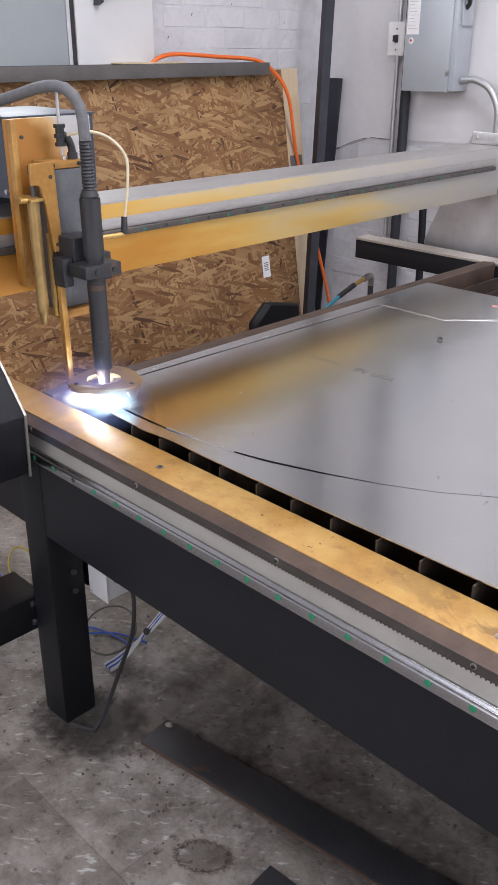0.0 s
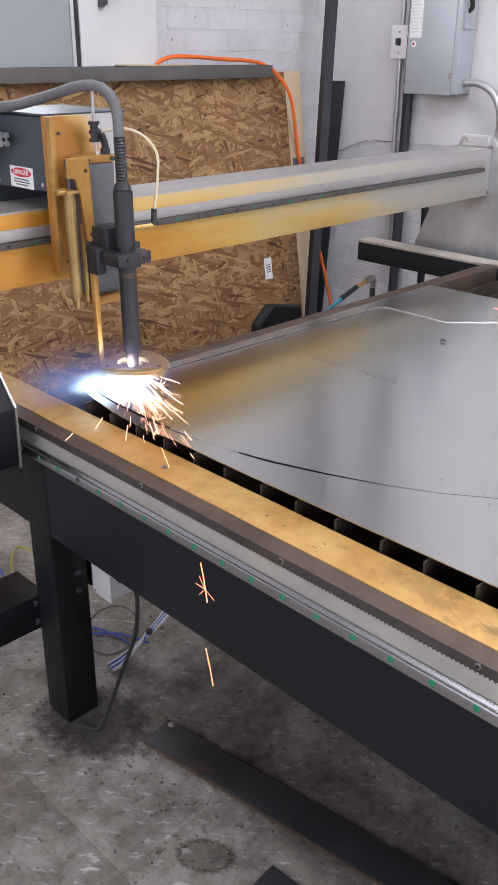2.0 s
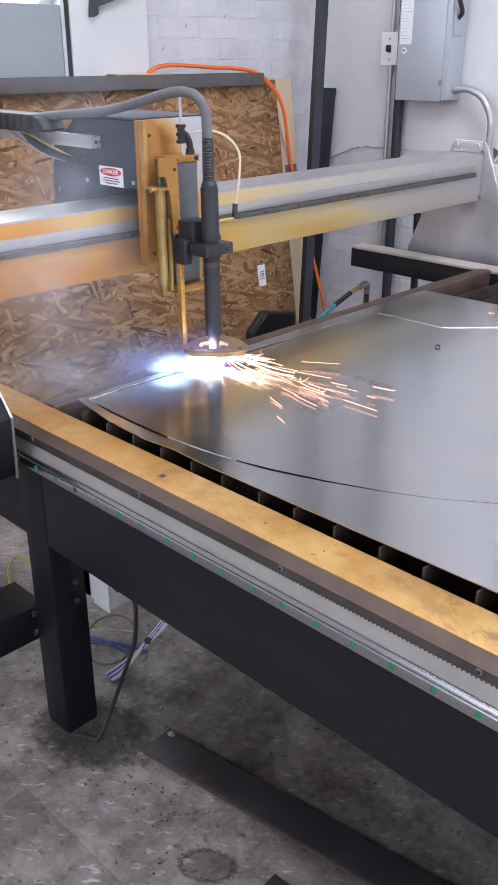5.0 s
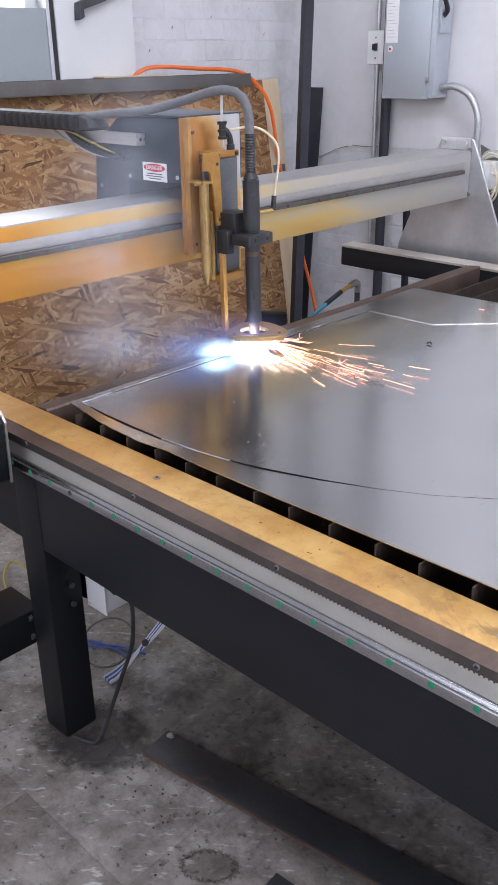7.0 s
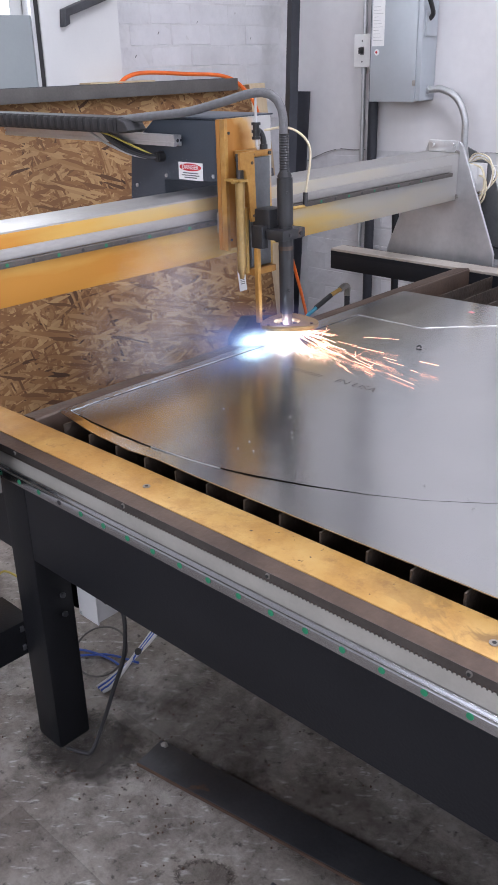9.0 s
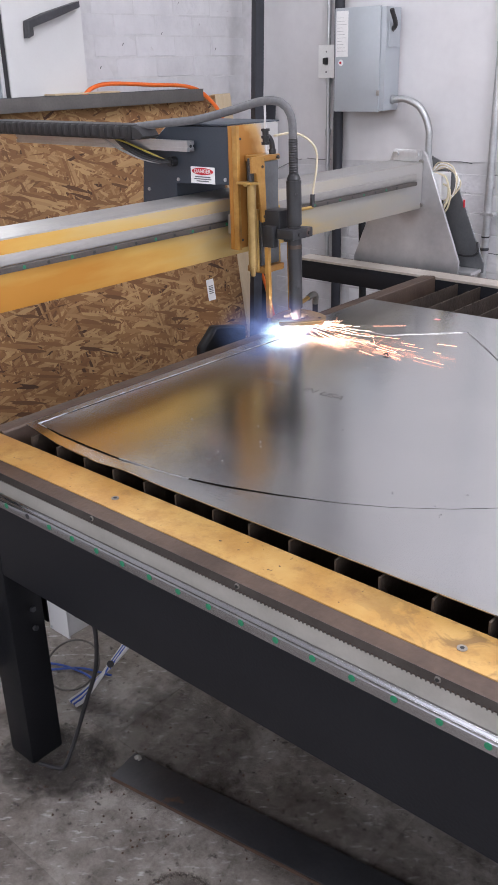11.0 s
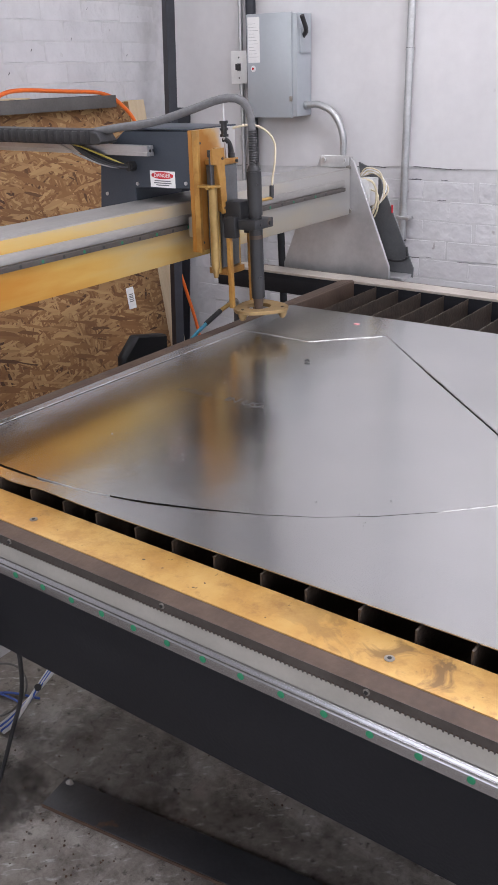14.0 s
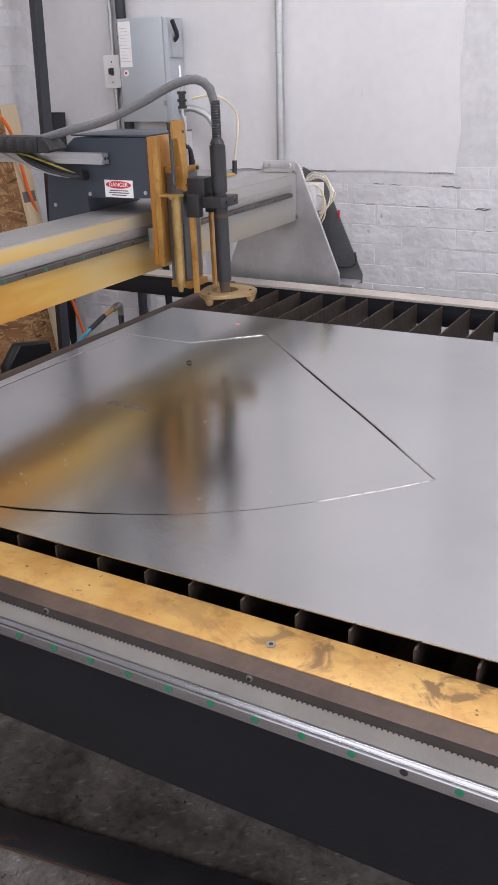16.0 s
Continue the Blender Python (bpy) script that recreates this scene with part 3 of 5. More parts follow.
# ---- the cutting table ----
RAIL_Z, TOP_Z, SHEET_Z = 0.633, 0.693, 0.712
X0, X1 = -1.24, 1.5
FAR = 1.703
table = thing("cutting_table", "charcoal steel plasma cutting table with a slatted bed", "cutting table")


def rail_side(sign, y_in, near):
    """One long side: tube beam, top plate, ledge, gear rack, backing bar and guide rail. sign: +1 outward is -y."""
    def yy(a, b):
        return sorted((y_in - sign * a, y_in - sign * b))
    body = box(X0, X1, *yy(0.0, 0.091), 0.458 if near else 0.622, TOP_Z - 0.021, 0.003)
    box(X0 + 0.001, X1, *yy(0.0005, 0.0695), TOP_Z - 0.024, TOP_Z - 0.0085, bm=body)
    beam = part("side_beam", body, M_APRON, table, "charcoal powder-coated side beam")
    plate = part("top_plate", box(X0, X1, *yy(-0.0, 0.07), TOP_Z - 0.008, TOP_Z, 0.0012), M_FLANGE if near else M_PALE, table, "steel top plate stained golden by cutting dust" if near else "pale bare steel top plate")
    edge = y_in - sign * 0.0705
    part("ledge", prism([(edge, TOP_Z - 0.0015), (y_in - sign * 0.096, TOP_Z - 0.0055), (y_in - sign * 0.096, TOP_Z - 0.02), (edge, TOP_Z - 0.02)], "x", X0, X1), M_BROWN, table, "rust-brown edge of the gear rack")
    return beam


rail_side(1, 0.105, True)
rail_side(-1, FAR, False)


def gear_rack():
    """A toothed bar: the teeth point down."""
    bm = bmesh.new()
    top, low, tip, pitch = RAIL_Z + 0.0545, RAIL_Z + 0.0425, RAIL_Z + 0.0380, 0.0063
    outline = [(X1, low), (X1, top), (-0.8, top), (-0.8, low)]
    x = -0.8
    while x < 1.0:
        outline += [(x + pitch * 0.3, low), (x + pitch * 0.45, tip), (x + pitch * 0.7, tip), (x + pitch * 0.85, low)]
        x += pitch
    ring = [bm.verts.new((p[0], 0.0085, p[1])) for p in outline]
    back = [bm.verts.new((p[0], 0.0135, p[1])) for p in outline]
    n = len(ring)
    for i in range(n):
        bm.faces.new((ring[i], ring[(i + 1) % n], back[(i + 1) % n], back[i]))
    bmesh.ops.triangle_fill(bm, use_beauty=False, edges=[e for e in bm.edges if e.verts[0] in set(ring) and e.verts[1] in set(ring)])
    bmesh.ops.recalc_face_normals(bm, faces=bm.faces[:])
    return part("gear_rack", bm, M_RACK, table, "dark toothed gear rack")


rack = gear_rack()
bolt = part("rack_bolt", rod((-0.012, 0.010, 0.682), (-0.012, 0.0065, 0.682), 0.0042, seg=18, bevel=0.001), M_PLATE, table)
part("bolt_socket", rod((-0.012, 0.0066, 0.682), (-0.012, 0.0060, 0.682), 0.0028, seg=6), M_BLACK, bolt)
for dx in (-0.604, -0.302, 0.302, 0.604):
    b2 = bolt.copy()
    scene.collection.objects.link(b2)
    b2.location.x = dx
    s2 = bolt.children[0].copy()
    scene.collection.objects.link(s2)
    s2.parent = b2
part("backing_bar", box(X0, X1, 0.011, 0.0138, RAIL_Z + 0.0108, RAIL_Z + 0.0395, 0.0006), M_GROUND, table, "pale ground steel bar")
# profiled guide rail: waisted section with a flat cap face
H = 0.010
sect = [(0.0135, -H), (0.009, -H), (0.0065, -0.0085), (0.0015, -0.0105), (0.0, -0.0095), (0.0, 0.0040), (0.0005, 0.0052), (0.0014, 0.0060), (0.0026, 0.0061), (0.0037, 0.0055), (0.0047, 0.0053), (0.0057, 0.0057), (0.0065, 0.0066), (0.0071, 0.0079), (0.0078, 0.0092), (0.0088, 0.0101), (0.0100, 0.0104), (0.0135, 0.0104)]
sect = [(y, RAIL_Z + z) for y, z in sect]
guide = part("guide_rail", prism(sect, "x", -0.72, X1), M_RAIL, table, "bright polished linear guide rail")
plug = part("rail_plug", rod((0, 0.0004, RAIL_Z), (0, -0.0008, RAIL_Z), 0.0048, seg=20), M_GREEN, guide, "green plastic plug")
repeat(plug, [(0.06 * k, 0, 0) for k in range(-11, 17) if k not in (0, 8, -8)])
hole = part("rail_hole", rod((0, 0.0003, RAIL_Z), (0, -0.0005, RAIL_Z), 0.0047, seg=20), M_BLACK, guide, "open bolt hole without a plug")
repeat(hole, [(0.48, 0, 0), (-0.48, 0, 0)])
for x, y in ((0.29, 0.062), (-0.32, 0.062), (0.9, 0.062)):
    screw = part("plate_screw", rod((x, y, TOP_Z - 0.001), (x, y, TOP_Z + 0.0012), 0.0062, seg=18), M_PLATE, table)
    part("screw_socket", rod((x, y, TOP_Z + 0.0013), (x, y, TOP_Z + 0.0016), 0.003, seg=6), M_BLACK, screw)
part("side_bracket", box(-0.80, -0.688, -0.36, 0.035, 0.205, 0.285, 0.004), M_LEG, table, "black horizontal tube bolted to the leg")
for z in (0.225, 0.27):
    part("bracket_bolt", rod((-0.69, 0.0115, z), (-0.69, 0.004, z), 0.008, seg=6), M_DARKST, table)
for z in (0.362, 0.318):
    part("leg_bolt", rod((-0.606, 0.06, z), (-0.600, 0.06, z), 0.006, seg=6), M_DARKST, table)


def legs():
    for x, y in ((-0.648, 0.050), (-0.648, FAR + 0.057), (1.2, 0.050), (1.2, FAR + 0.057)):
        part("leg", box(x - 0.038, x + 0.038, y - 0.038, y + 0.038, 0.0, 0.612, 0.005), M_LEG, table, "black square-tube leg")


legs()
part("cross_bar", box(-0.69, -0.62, 0.10, FAR, 0.30, 0.36, 0.005), M_LEG, table)
part("end_lip", prism([(-0.735, TOP_Z - 0.05), (-0.735, TOP_Z + 0.0), (-0.695, TOP_Z + 0.004), (-0.690, TOP_Z), (-0.69, TOP_Z - 0.05)], "y", 0.106, FAR - 0.001, 0.001), M_BROWN, table, "brown stained steel end lip")
part("tray", box(-0.69, X1, 0.106, FAR - 0.001, 0.40, 0.41), M_TRAY, table, "sooty dark tray under the slats")
part("tray_end", box(-0.694, -0.69, 0.106, FAR - 0.001, 0.41, TOP_Z - 0.05), M_TRAY, table)


def slat_mesh(seed):
    """A bed slat: thin bar across the table with burnt notches along its upper edge."""
    rnd = random.Random(seed)
    out, y = [(0.112, 0.56), (0.112, SHEET_Z - 0.0065)], 0.112
    while y < FAR - 0.08:
        y += rnd.uniform(0.03, 0.09)
        d = rnd.uniform(0.001, 0.006)
        top = SHEET_Z - 0.0065 if y < 1.30 else TOP_Z - 0.008
        out += [(y, top), (y + 0.004, top - d), (y + 0.008, top - 0.0005)]
    out += [(FAR - 0.006, TOP_Z - 0.009), (FAR - 0.006, 0.56)]
    return prism(out, "x", -0.0016, 0.0016)


slats = [part("slat", slat_mesh(i), M_SLAT, table, "burnt thin steel bed slat") for i in range(4)]
k = 0
for i in range(28):
    x = -0.609 + 0.0755 * i
    if i < 4:
        slats[i].location.x = x
    else:
        o = slats[i % 4].copy()
        scene.collection.objects.link(o)
        o.location.x = x + 0.003 * math.sin(i * 2.3)

# ---- the steel sheet and the panel cut from it ----
CUT = [(-0.641, 0.152), (-0.563, 0.143), (-0.48, 0.139), (-0.40, 0.140), (-0.31, 0.147), (-0.238, 0.158), (-0.184, 0.170), (-0.10, 0.200), (-0.015, 0.237), (0.057, 0.275),
       (0.13, 0.326), (0.20, 0.388), (0.27, 0.462), (0.339, 0.540), (0.171, 0.712), (-0.06, 0.936), (-0.29, 1.159), (-0.428, 1.022), (-0.618, 1.020)]


def sheet_with_hole():
    bm = bmesh.new()
    z = SHEET_Z
    # the near left corner has warped inwards and sags a little between the slats
    outer = [(-0.657, 0.136, 0.0), (-0.60, 0.128, -0.002), (-0.535, 0.120, -0.0045), (-0.427, 0.115, -0.0045), (-0.36, 0.117, -0.001), (-0.268, 0.113, 0.0), (-0.1, 0.1145, 0.0), (0.98, 0.132, 0.0), (0.955, 1.345, 0.0), (-0.66, 1.292, 0.0)]
    a = [bm.verts.new((x, y, z + dz)) for x, y, dz in outer]
    b = [bm.verts.new((x, y, z - (0.002 if i in (1, 2, 3) else 0.0))) for i, (x, y) in enumerate(CUT)]
    es = [bm.edges.new((r[i], r[(i + 1) % len(r)])) for r in (a, b) for i in range(len(r))]
    bmesh.ops.triangle_fill(bm, use_beauty=True, edges=es)
    for f in bm.faces:
        if f.normal.z < 0:
            f.normal_flip()
    ext = bmesh.ops.extrude_face_region(bm, geom=bm.faces[:])
    for v in [g for g in ext["geom"] if isinstance(g, bmesh.types.BMVert)]:
        v.co.z -= 0.0015
    bmesh.ops.recalc_face_normals(bm, faces=bm.faces[:])
    return bm


def inset(points, d):
    out = []
    n = len(points)
    for i in range(n):
        p, q, r = (Vector((*points[j % n], 0)) for j in (i - 1, i, i + 1))
        a, b = (q - p).normalized(), (r - q).normalized()
        w = (Vector((-a.y, a.x, 0)) + Vector((-b.y, b.x, 0))).normalized()
        out.append((q.x + w.x * d, q.y + w.y * d))
    return out


sheet = solid("steel_sheet", sheet_with_hole(), M_SHEET, "bare grey steel sheet with a large panel cut out of it", "metal sheet")
part("red_mark", box(-0.412, -0.398, 1.208, 1.220, SHEET_Z + 0.0001, SHEET_Z + 0.0006, 0.0001), M_PINK, sheet, "small red sticker")
panel = thing("cut_panel", "bare grey steel panel still lying in the sheet", "metal panel")
gaps = [0.0025, 0.0032, 0.0046, 0.0032, 0.0034] + [0.006, 0.008, 0.006, 0.003, 0.0025] + [0.0028] * 3 + [0.003, 0.0048, 0.0058, 0.0015, 0.002, 0.002]
part("panel", prism([inset(CUT, g)[i] for i, g in enumerate(gaps)], "z", SHEET_Z - 0.0022, SHEET_Z - 0.0007), M_SHEET, panel)
def dross(points, seed, name="dross"):
    """A thin uneven bead of solidified metal along a cut."""
    rnd = random.Random(seed)
    line = []
    for (x0, y0), (x1, y1) in zip(points, points[1:]):
        n = max(2, int(math.hypot(x1 - x0, y1 - y0) / 0.012))
        line += [(x0 + (x1 - x0) * i / n + rnd.uniform(-0.0005, 0.0005), y0 + (y1 - y0) * i / n + rnd.uniform(-0.0005, 0.0005), SHEET_Z + rnd.uniform(-0.0012, 0.0002)) for i in range(n)]
    return part(name, tube(line, 0.0011, 5, smooth=False, ridge=0.4), M_DROSS, panel, "bright bead of dross along the cut")


dross([CUT[0], (-0.6405, 0.30), (-0.632, 0.60), (-0.622, 0.90), CUT[18], CUT[17], CUT[16]], 1)
dross(CUT[13:17], 2)
dross([CUT[0], (-0.60, 0.1485)], 3)
dross([(x, y + 0.002) for x, y in CUT[3:6]], 6)
dross(CUT[11:14], 4)
rnd = random.Random(5)
bm = bmesh.new()
for i in range(38):
    x, y, w = rnd.uniform(-0.55, -0.1), rnd.uniform(0.25, 1.1), rnd.uniform(0.0006, 0.0014)
    if i < 26:
        x, y = rnd.choice(((-0.3, 0.3), (-0.35, 0.89), (0.1, 0.34), (-0.25, 0.75))) + np.array((rnd.gauss(0, 0.05), rnd.gauss(0, 0.04)))
    box(x - w, x + w, y - w, y + w, SHEET_Z + 0.0001, SHEET_Z + 0.0008, bm=bm)
tagged(solid("slag_bits", bm, M_DROSS, "scattered bright specks of slag", "slag", kind="stuff"))
bm = bmesh.new()
for i in range(9):
    x = -0.478 + 0.0095 * i
    box(x, x + 0.0022, 0.592, 0.612 + 0.003 * math.sin(i * 2.9), SHEET_Z - 0.0009, SHEET_Z - 0.0005, bm=bm)
part("marker_bars", bm, M_FAINT, panel, "faint illegible marker writing")
words("marker_word", "IN USA", 0.031, Matrix.Translation((-0.312, 0.604, SHEET_Z - 0.0006)), M_FAINT, panel)
lump = tube([(-0.352, 0.884, SHEET_Z + 0.002), (-0.348, 0.89, SHEET_Z + 0.004), (-0.342, 0.886, SHEET_Z + 0.002)], 0.002, 6, 4)
part("slag_lump", lump, M_BLACK, panel)

# uncut slivers along the cut line: each drops into the table as the torch passes
(KX0, KY0), (KX1, KY1) = CUT[0], CUT[18]
K_N = 12
K_LEN = math.hypot(KX1 - KX0, KY1 - KY0) / K_N
first = thing("steel_sliver", "thin uncut sliver of bare sheet steel in the cut line", "steel sliver", group="slivers along the cut")
part("strip", box(-0.0045, 0.0045, 0.0, K_LEN, SHEET_Z + 0.0003, SHEET_Z + 0.0008), M_SHEET, first)
K_TURN = -math.degrees(math.atan2(KX1 - KX0, KY1 - KY0))
slivers = []
for i in range(K_N):
    m = pose(KX0 + (KX1 - KX0) * i / K_N, KY0 + (KY1 - KY0) * i / K_N, 0, rz=K_TURN)
    if i:
        slivers.append(copy_thing(first, m))
    else:
        first.matrix_world = m
        slivers.append(first)

# ---- the gantry: its origin is the beam's front face ----
gantry = thing("gantry", "steel gantry bridge with trapezoid end plates", "gantry")
BZ0, BZ1 = 0.874, 1.016
part("beam", box(-0.13, 0.0, -0.03, 1.845, BZ0, BZ1, 0.004), M_BEAMSTAIN, gantry, "steel box beam stained golden by cutting dust")
part("top_strip", box(-0.1285, -0.0012, -0.03, 1.845, BZ1 - 0.003, BZ1 + 0.003, 0.0015), M_BEAM, gantry, "dusty grey upper face of the beam")
part("rail_plate", box(0.001, 0.005, -0.02, 1.80, 0.966, 0.988, 0.001), M_BEAM, gantry, "brushed steel strip")
bsect = [(0.001, 0.953), (0.008, 0.953), (0.010, 0.955), (0.012, 0.953), (0.014, 0.954), (0.014, 0.964), (0.012, 0.965), (0.010, 0.963), (0.008, 0.965), (0.001, 0.965)]
brail = part("beam_rail", prism(bsect, "y", 0.0, 1.79), M_RACK, gantry, "dark linear guide rail along the beam")
bplug = part("beam_plug", rod((0.0135, 0.05, 0.959), (0.0148, 0.05, 0.959), 0.0038, seg=16), M_GREEN, brail, "green plastic plug")
repeat(bplug, [(0, 0.06 * k, 0) for k in range(2, 28, 2)])
bhole = part("beam_hole", rod((0.0135, 0.11, 0.959), (0.0146, 0.11, 0.959), 0.0036, seg=16), M_BLACK, brail)
repeat(bhole, [(0, 0.12 * k, 0) for k in range(1, 14)])
part("end_plate", prism([(-0.115, 1.052), (0.0, 1.052), (0.012, 1.035), (0.148, 0.715), (0.148, 0.672), (-0.262, 0.660), (-0.262, 0.69)], "y", 1.846, 1.856, 0.0012), M_ENDPL, gantry, "grey mill-finish end plate")
part("back_plate", prism([(-0.02, 1.03), (0.055, 1.0), (0.195, 0.70), (0.195, 0.67), (0.05, 0.67)], "y", 1.93, 1.936, 0.001), M_SLIDE, gantry, "dark grey drive bracket")
part("foot_bar", box(0.05, 0.19, 1.857, 1.93, 0.672, 0.682, 0.002), M_ENDPL, gantry)
tab = part("corner_tab", box(-0.11, -0.005, 1.8385, 1.8455, BZ1 + 0.0045, BZ1 + 0.04, 0.002), M_ALU, gantry, "pale bolted corner bracket")
for dx in (-0.095, -0.02):
    part("bolt", rod((dx, 1.839, 1.042), (dx, 1.832, 1.042), 0.007, seg=6), M_ALU, tab)
for x, z in ((-0.018, 1.02), (-0.012, 0.885)):
    part("bolt", rod((x + 0.012, 1.846, z), (x + 0.012, 1.838, z), 0.008, seg=6), M_PLATE, gantry)
part("near_plate", prism([(-0.12, 1.05), (0.0, 1.05), (0.135, 0.85), (0.230, 0.735), (0.223, 0.625), (0.14, 0.588), (-0.26, 0.588), (-0.26, 0.69)], "y", -0.10, -0.03, 0.002), M_LEG, gantry, "black near-side drive housing")
part("drive_motor", box(0.005, 0.06, 1.862, 1.925, 0.90, 0.985, 0.004), M_WHITE, gantry, "pale connector block of the drive")
part("drive_body", box(-0.08, 0.05, 1.862, 1.928, 0.72, 0.895, 0.006), M_LEG, gantry, "black drive motor")
part("drive_wire", tube([(0.03, 1.87, 0.985), (0.075, 1.86, 0.975), (0.088, 1.86, 0.93), (0.075, 1.862, 0.88), (0.04, 1.868, 0.85)], 0.0035, 8), M_CREAM, gantry, "cream wire loop")
part("drive_wire", tube([(0.04, 1.88, 0.955), (0.085, 1.87, 0.94), (0.085, 1.87, 0.885), (0.05, 1.875, 0.84)], 0.003, 8), M_CREAM, gantry, "cream wire loop")
for i in range(5):
    part("drive_wire", tube([(0.0, 1.90 + 0.004 * i, 0.985), (0.03 + 0.008 * i, 1.895, 1.015 - 0.004 * i), (0.085 + 0.005 * i, 1.89 + 0.004 * i, 1.0 - 0.012 * i), (0.10 - 0.006 * i, 1.885, 0.93 - 0.008 * i), (0.055, 1.89, 0.895 - 0.006 * i)], 0.0024, 7), M_LABEL if i % 2 else M_CREAM, gantry, "pale wire loop")
part("red_tag", box(0.108, 0.114, 1.925, 1.9295, 0.875, 0.90, 0.001), M_RED, gantry)
part("cable_tie", tube([(0.08, 1.925, 0.725), (0.14, 1.915, 0.722), (0.175, 1.918, 0.735), (0.17, 1.925, 0.77)], 0.004, 8), M_BLACK, gantry)
part("truck", box(0.02, 0.12, -0.029, -0.0045, 0.612, 0.654, 0.003), M_PLATE, gantry, "linear bearing block")
part("housing_edge", prism([(0.137, 0.852), (0.233, 0.737), (0.228, 0.62), (0.225, 0.62), (0.229, 0.735), (0.134, 0.849)], "y", -0.0335, -0.0292), M_PLATE, gantry, "bare bright plate edge")

# ---- the torch carriage: origin at the beam's front face and the cover's near side ----
carriage = thing("torch_carriage", "torch carriage with a blue-grey cover and gold-stained plate", "machine carriage")
part("cover", prism([(-0.16, 1.186), (0.048, 1.189), (0.048, 1.056), (-0.135, 1.05), (-0.135, 0.985), (-0.266, 0.985), (-0.25, 1.122)], "y", 0.0, 0.184, 0.002), M_COVER, carriage, "blue-grey folded metal cover")
part("front_plate", box(0.05, 0.062, -0.005, 0.166, 0.905, 1.190, 0.0015), M_PLATESTAIN, carriage, "steel plate stained golden by cutting dust")
part("rail_block", box(0.018, 0.05, 0.02, 0.16, 0.935, 0.985, 0.003), M_PLATE, carriage)
part("cover_lid", box(-0.165, 0.05, -0.003, 0.187, 1.1895, 1.193, 0.001), M_COVER, carriage)
for x, z in ((-0.235, 1.03), (-0.125, 1.06), (0.035, 1.068)):
    part("screw", rod((x, 0.001, z), (x, -0.003, z), 0.0045, seg=12), M_ALU, carriage)
label = part("warning_label", box(-0.080, 0.0, -0.0016, 0.001, 1.055, 1.094), M_LABEL, carriage, "white warning label headed DANGER in red")
part("label_header", prism([(-0.04 + 0.036 * math.cos(a), 1.0835 + 0.0085 * math.sin(a)) for a in np.linspace(0, 2 * math.pi, 25)[:-1]], "y", -0.0021, -0.0014), M_RED, label)
words("label_word", "DANGER", 0.0135, Matrix.Translation((-0.04, -0.0023, 1.0835)) @ pose(0, 0, 0, 90, 0, 0), M_LABEL, label)
for i, (w, z) in enumerate(((0.026, 1.0705), (0.029, 1.0655), (0.021, 1.0605))):
    part("print_bar", box(-0.04 - w, -0.04 + w, -0.0021, -0.0015, z - 0.0012, z + 0.0012), M_INK, label)
# slotted extrusion that carries the cable chain
slot = [(0, 0), (0.009, 0), (0.009, 0.004), (0.015, 0.004), (0.015, 0), (0.024, 0), (0.024, 0.009), (0.020, 0.009), (0.020, 0.015), (0.024, 0.015), (0.024, 0.024), (0.015, 0.024), (0.015, 0.020), (0.009, 0.020), (0.009, 0.024), (0, 0.024), (0, 0.015), (0.004, 0.015), (0.004, 0.009), (0, 0.009)]
part("extrusion", prism([(y - 0.035, z + 1.131) for y, z in slot], "x", -0.75, -0.055), M_ALU, carriage, "slotted aluminium extrusion")
part("extrusion_hub", rod((-0.0552, -0.023, 1.143), (-0.0546, -0.023, 1.143), 0.004, seg=12), M_BLACK, carriage)
link = box(-0.0142, 0.0142, -0.075, -0.018, 1.156, 1.192, 0.003)
box(-0.0165, 0.004, -0.0765, -0.0165, 1.160, 1.188, 0.002, bm=link)
box(-0.0025, 0.0025, -0.0772, -0.0755, 1.172, 1.178, bm=link)
link = part("chain_link", link, M_BLACK, carriage, "black plastic cable-chain link")
link.location.x = -0.222
repeat(link, [(-0.029 * i, 0, 0.0) for i in range(1, 21)])
part("chain_end", prism([(-0.207, 1.158), (-0.207, 1.190), (-0.182, 1.184), (-0.165, 1.164), (-0.177, 1.158)], "y", -0.075, -0.018, 0.002), M_BLACK, carriage)
part("cable_gland", rod((-0.135, 0.002, 1.103), (-0.135, -0.022, 1.103), 0.012, bevel=0.003), M_BLACK, carriage)
for i, (m_, dz) in enumerate(((M_BLACK, 0.0), (M_LEG, 0.006), (M_DARKST, -0.006))):
    part("cable", tube([(-0.32, -0.045, 1.168), (-0.26, -0.05, 1.14 + dz), (-0.2, -0.045, 1.118 + dz), (-0.155, -0.03, 1.106 + dz / 2), (-0.135, -0.018, 1.103)], 0.0045, 8), m_, carriage)
for m_, r_, dz in ((M_YELLOW, 0.0024, 0.011), (M_GALV, 0.0030, -0.011)):
    part("thin_cable", tube([(-0.36, -0.052, 1.162), (-0.28, -0.053, 1.142 + dz), (-0.2, -0.046, 1.120 + dz), (-0.155, -0.03, 1.107 + dz / 2), (-0.135, -0.018, 1.103)], r_, 8), m_, carriage)
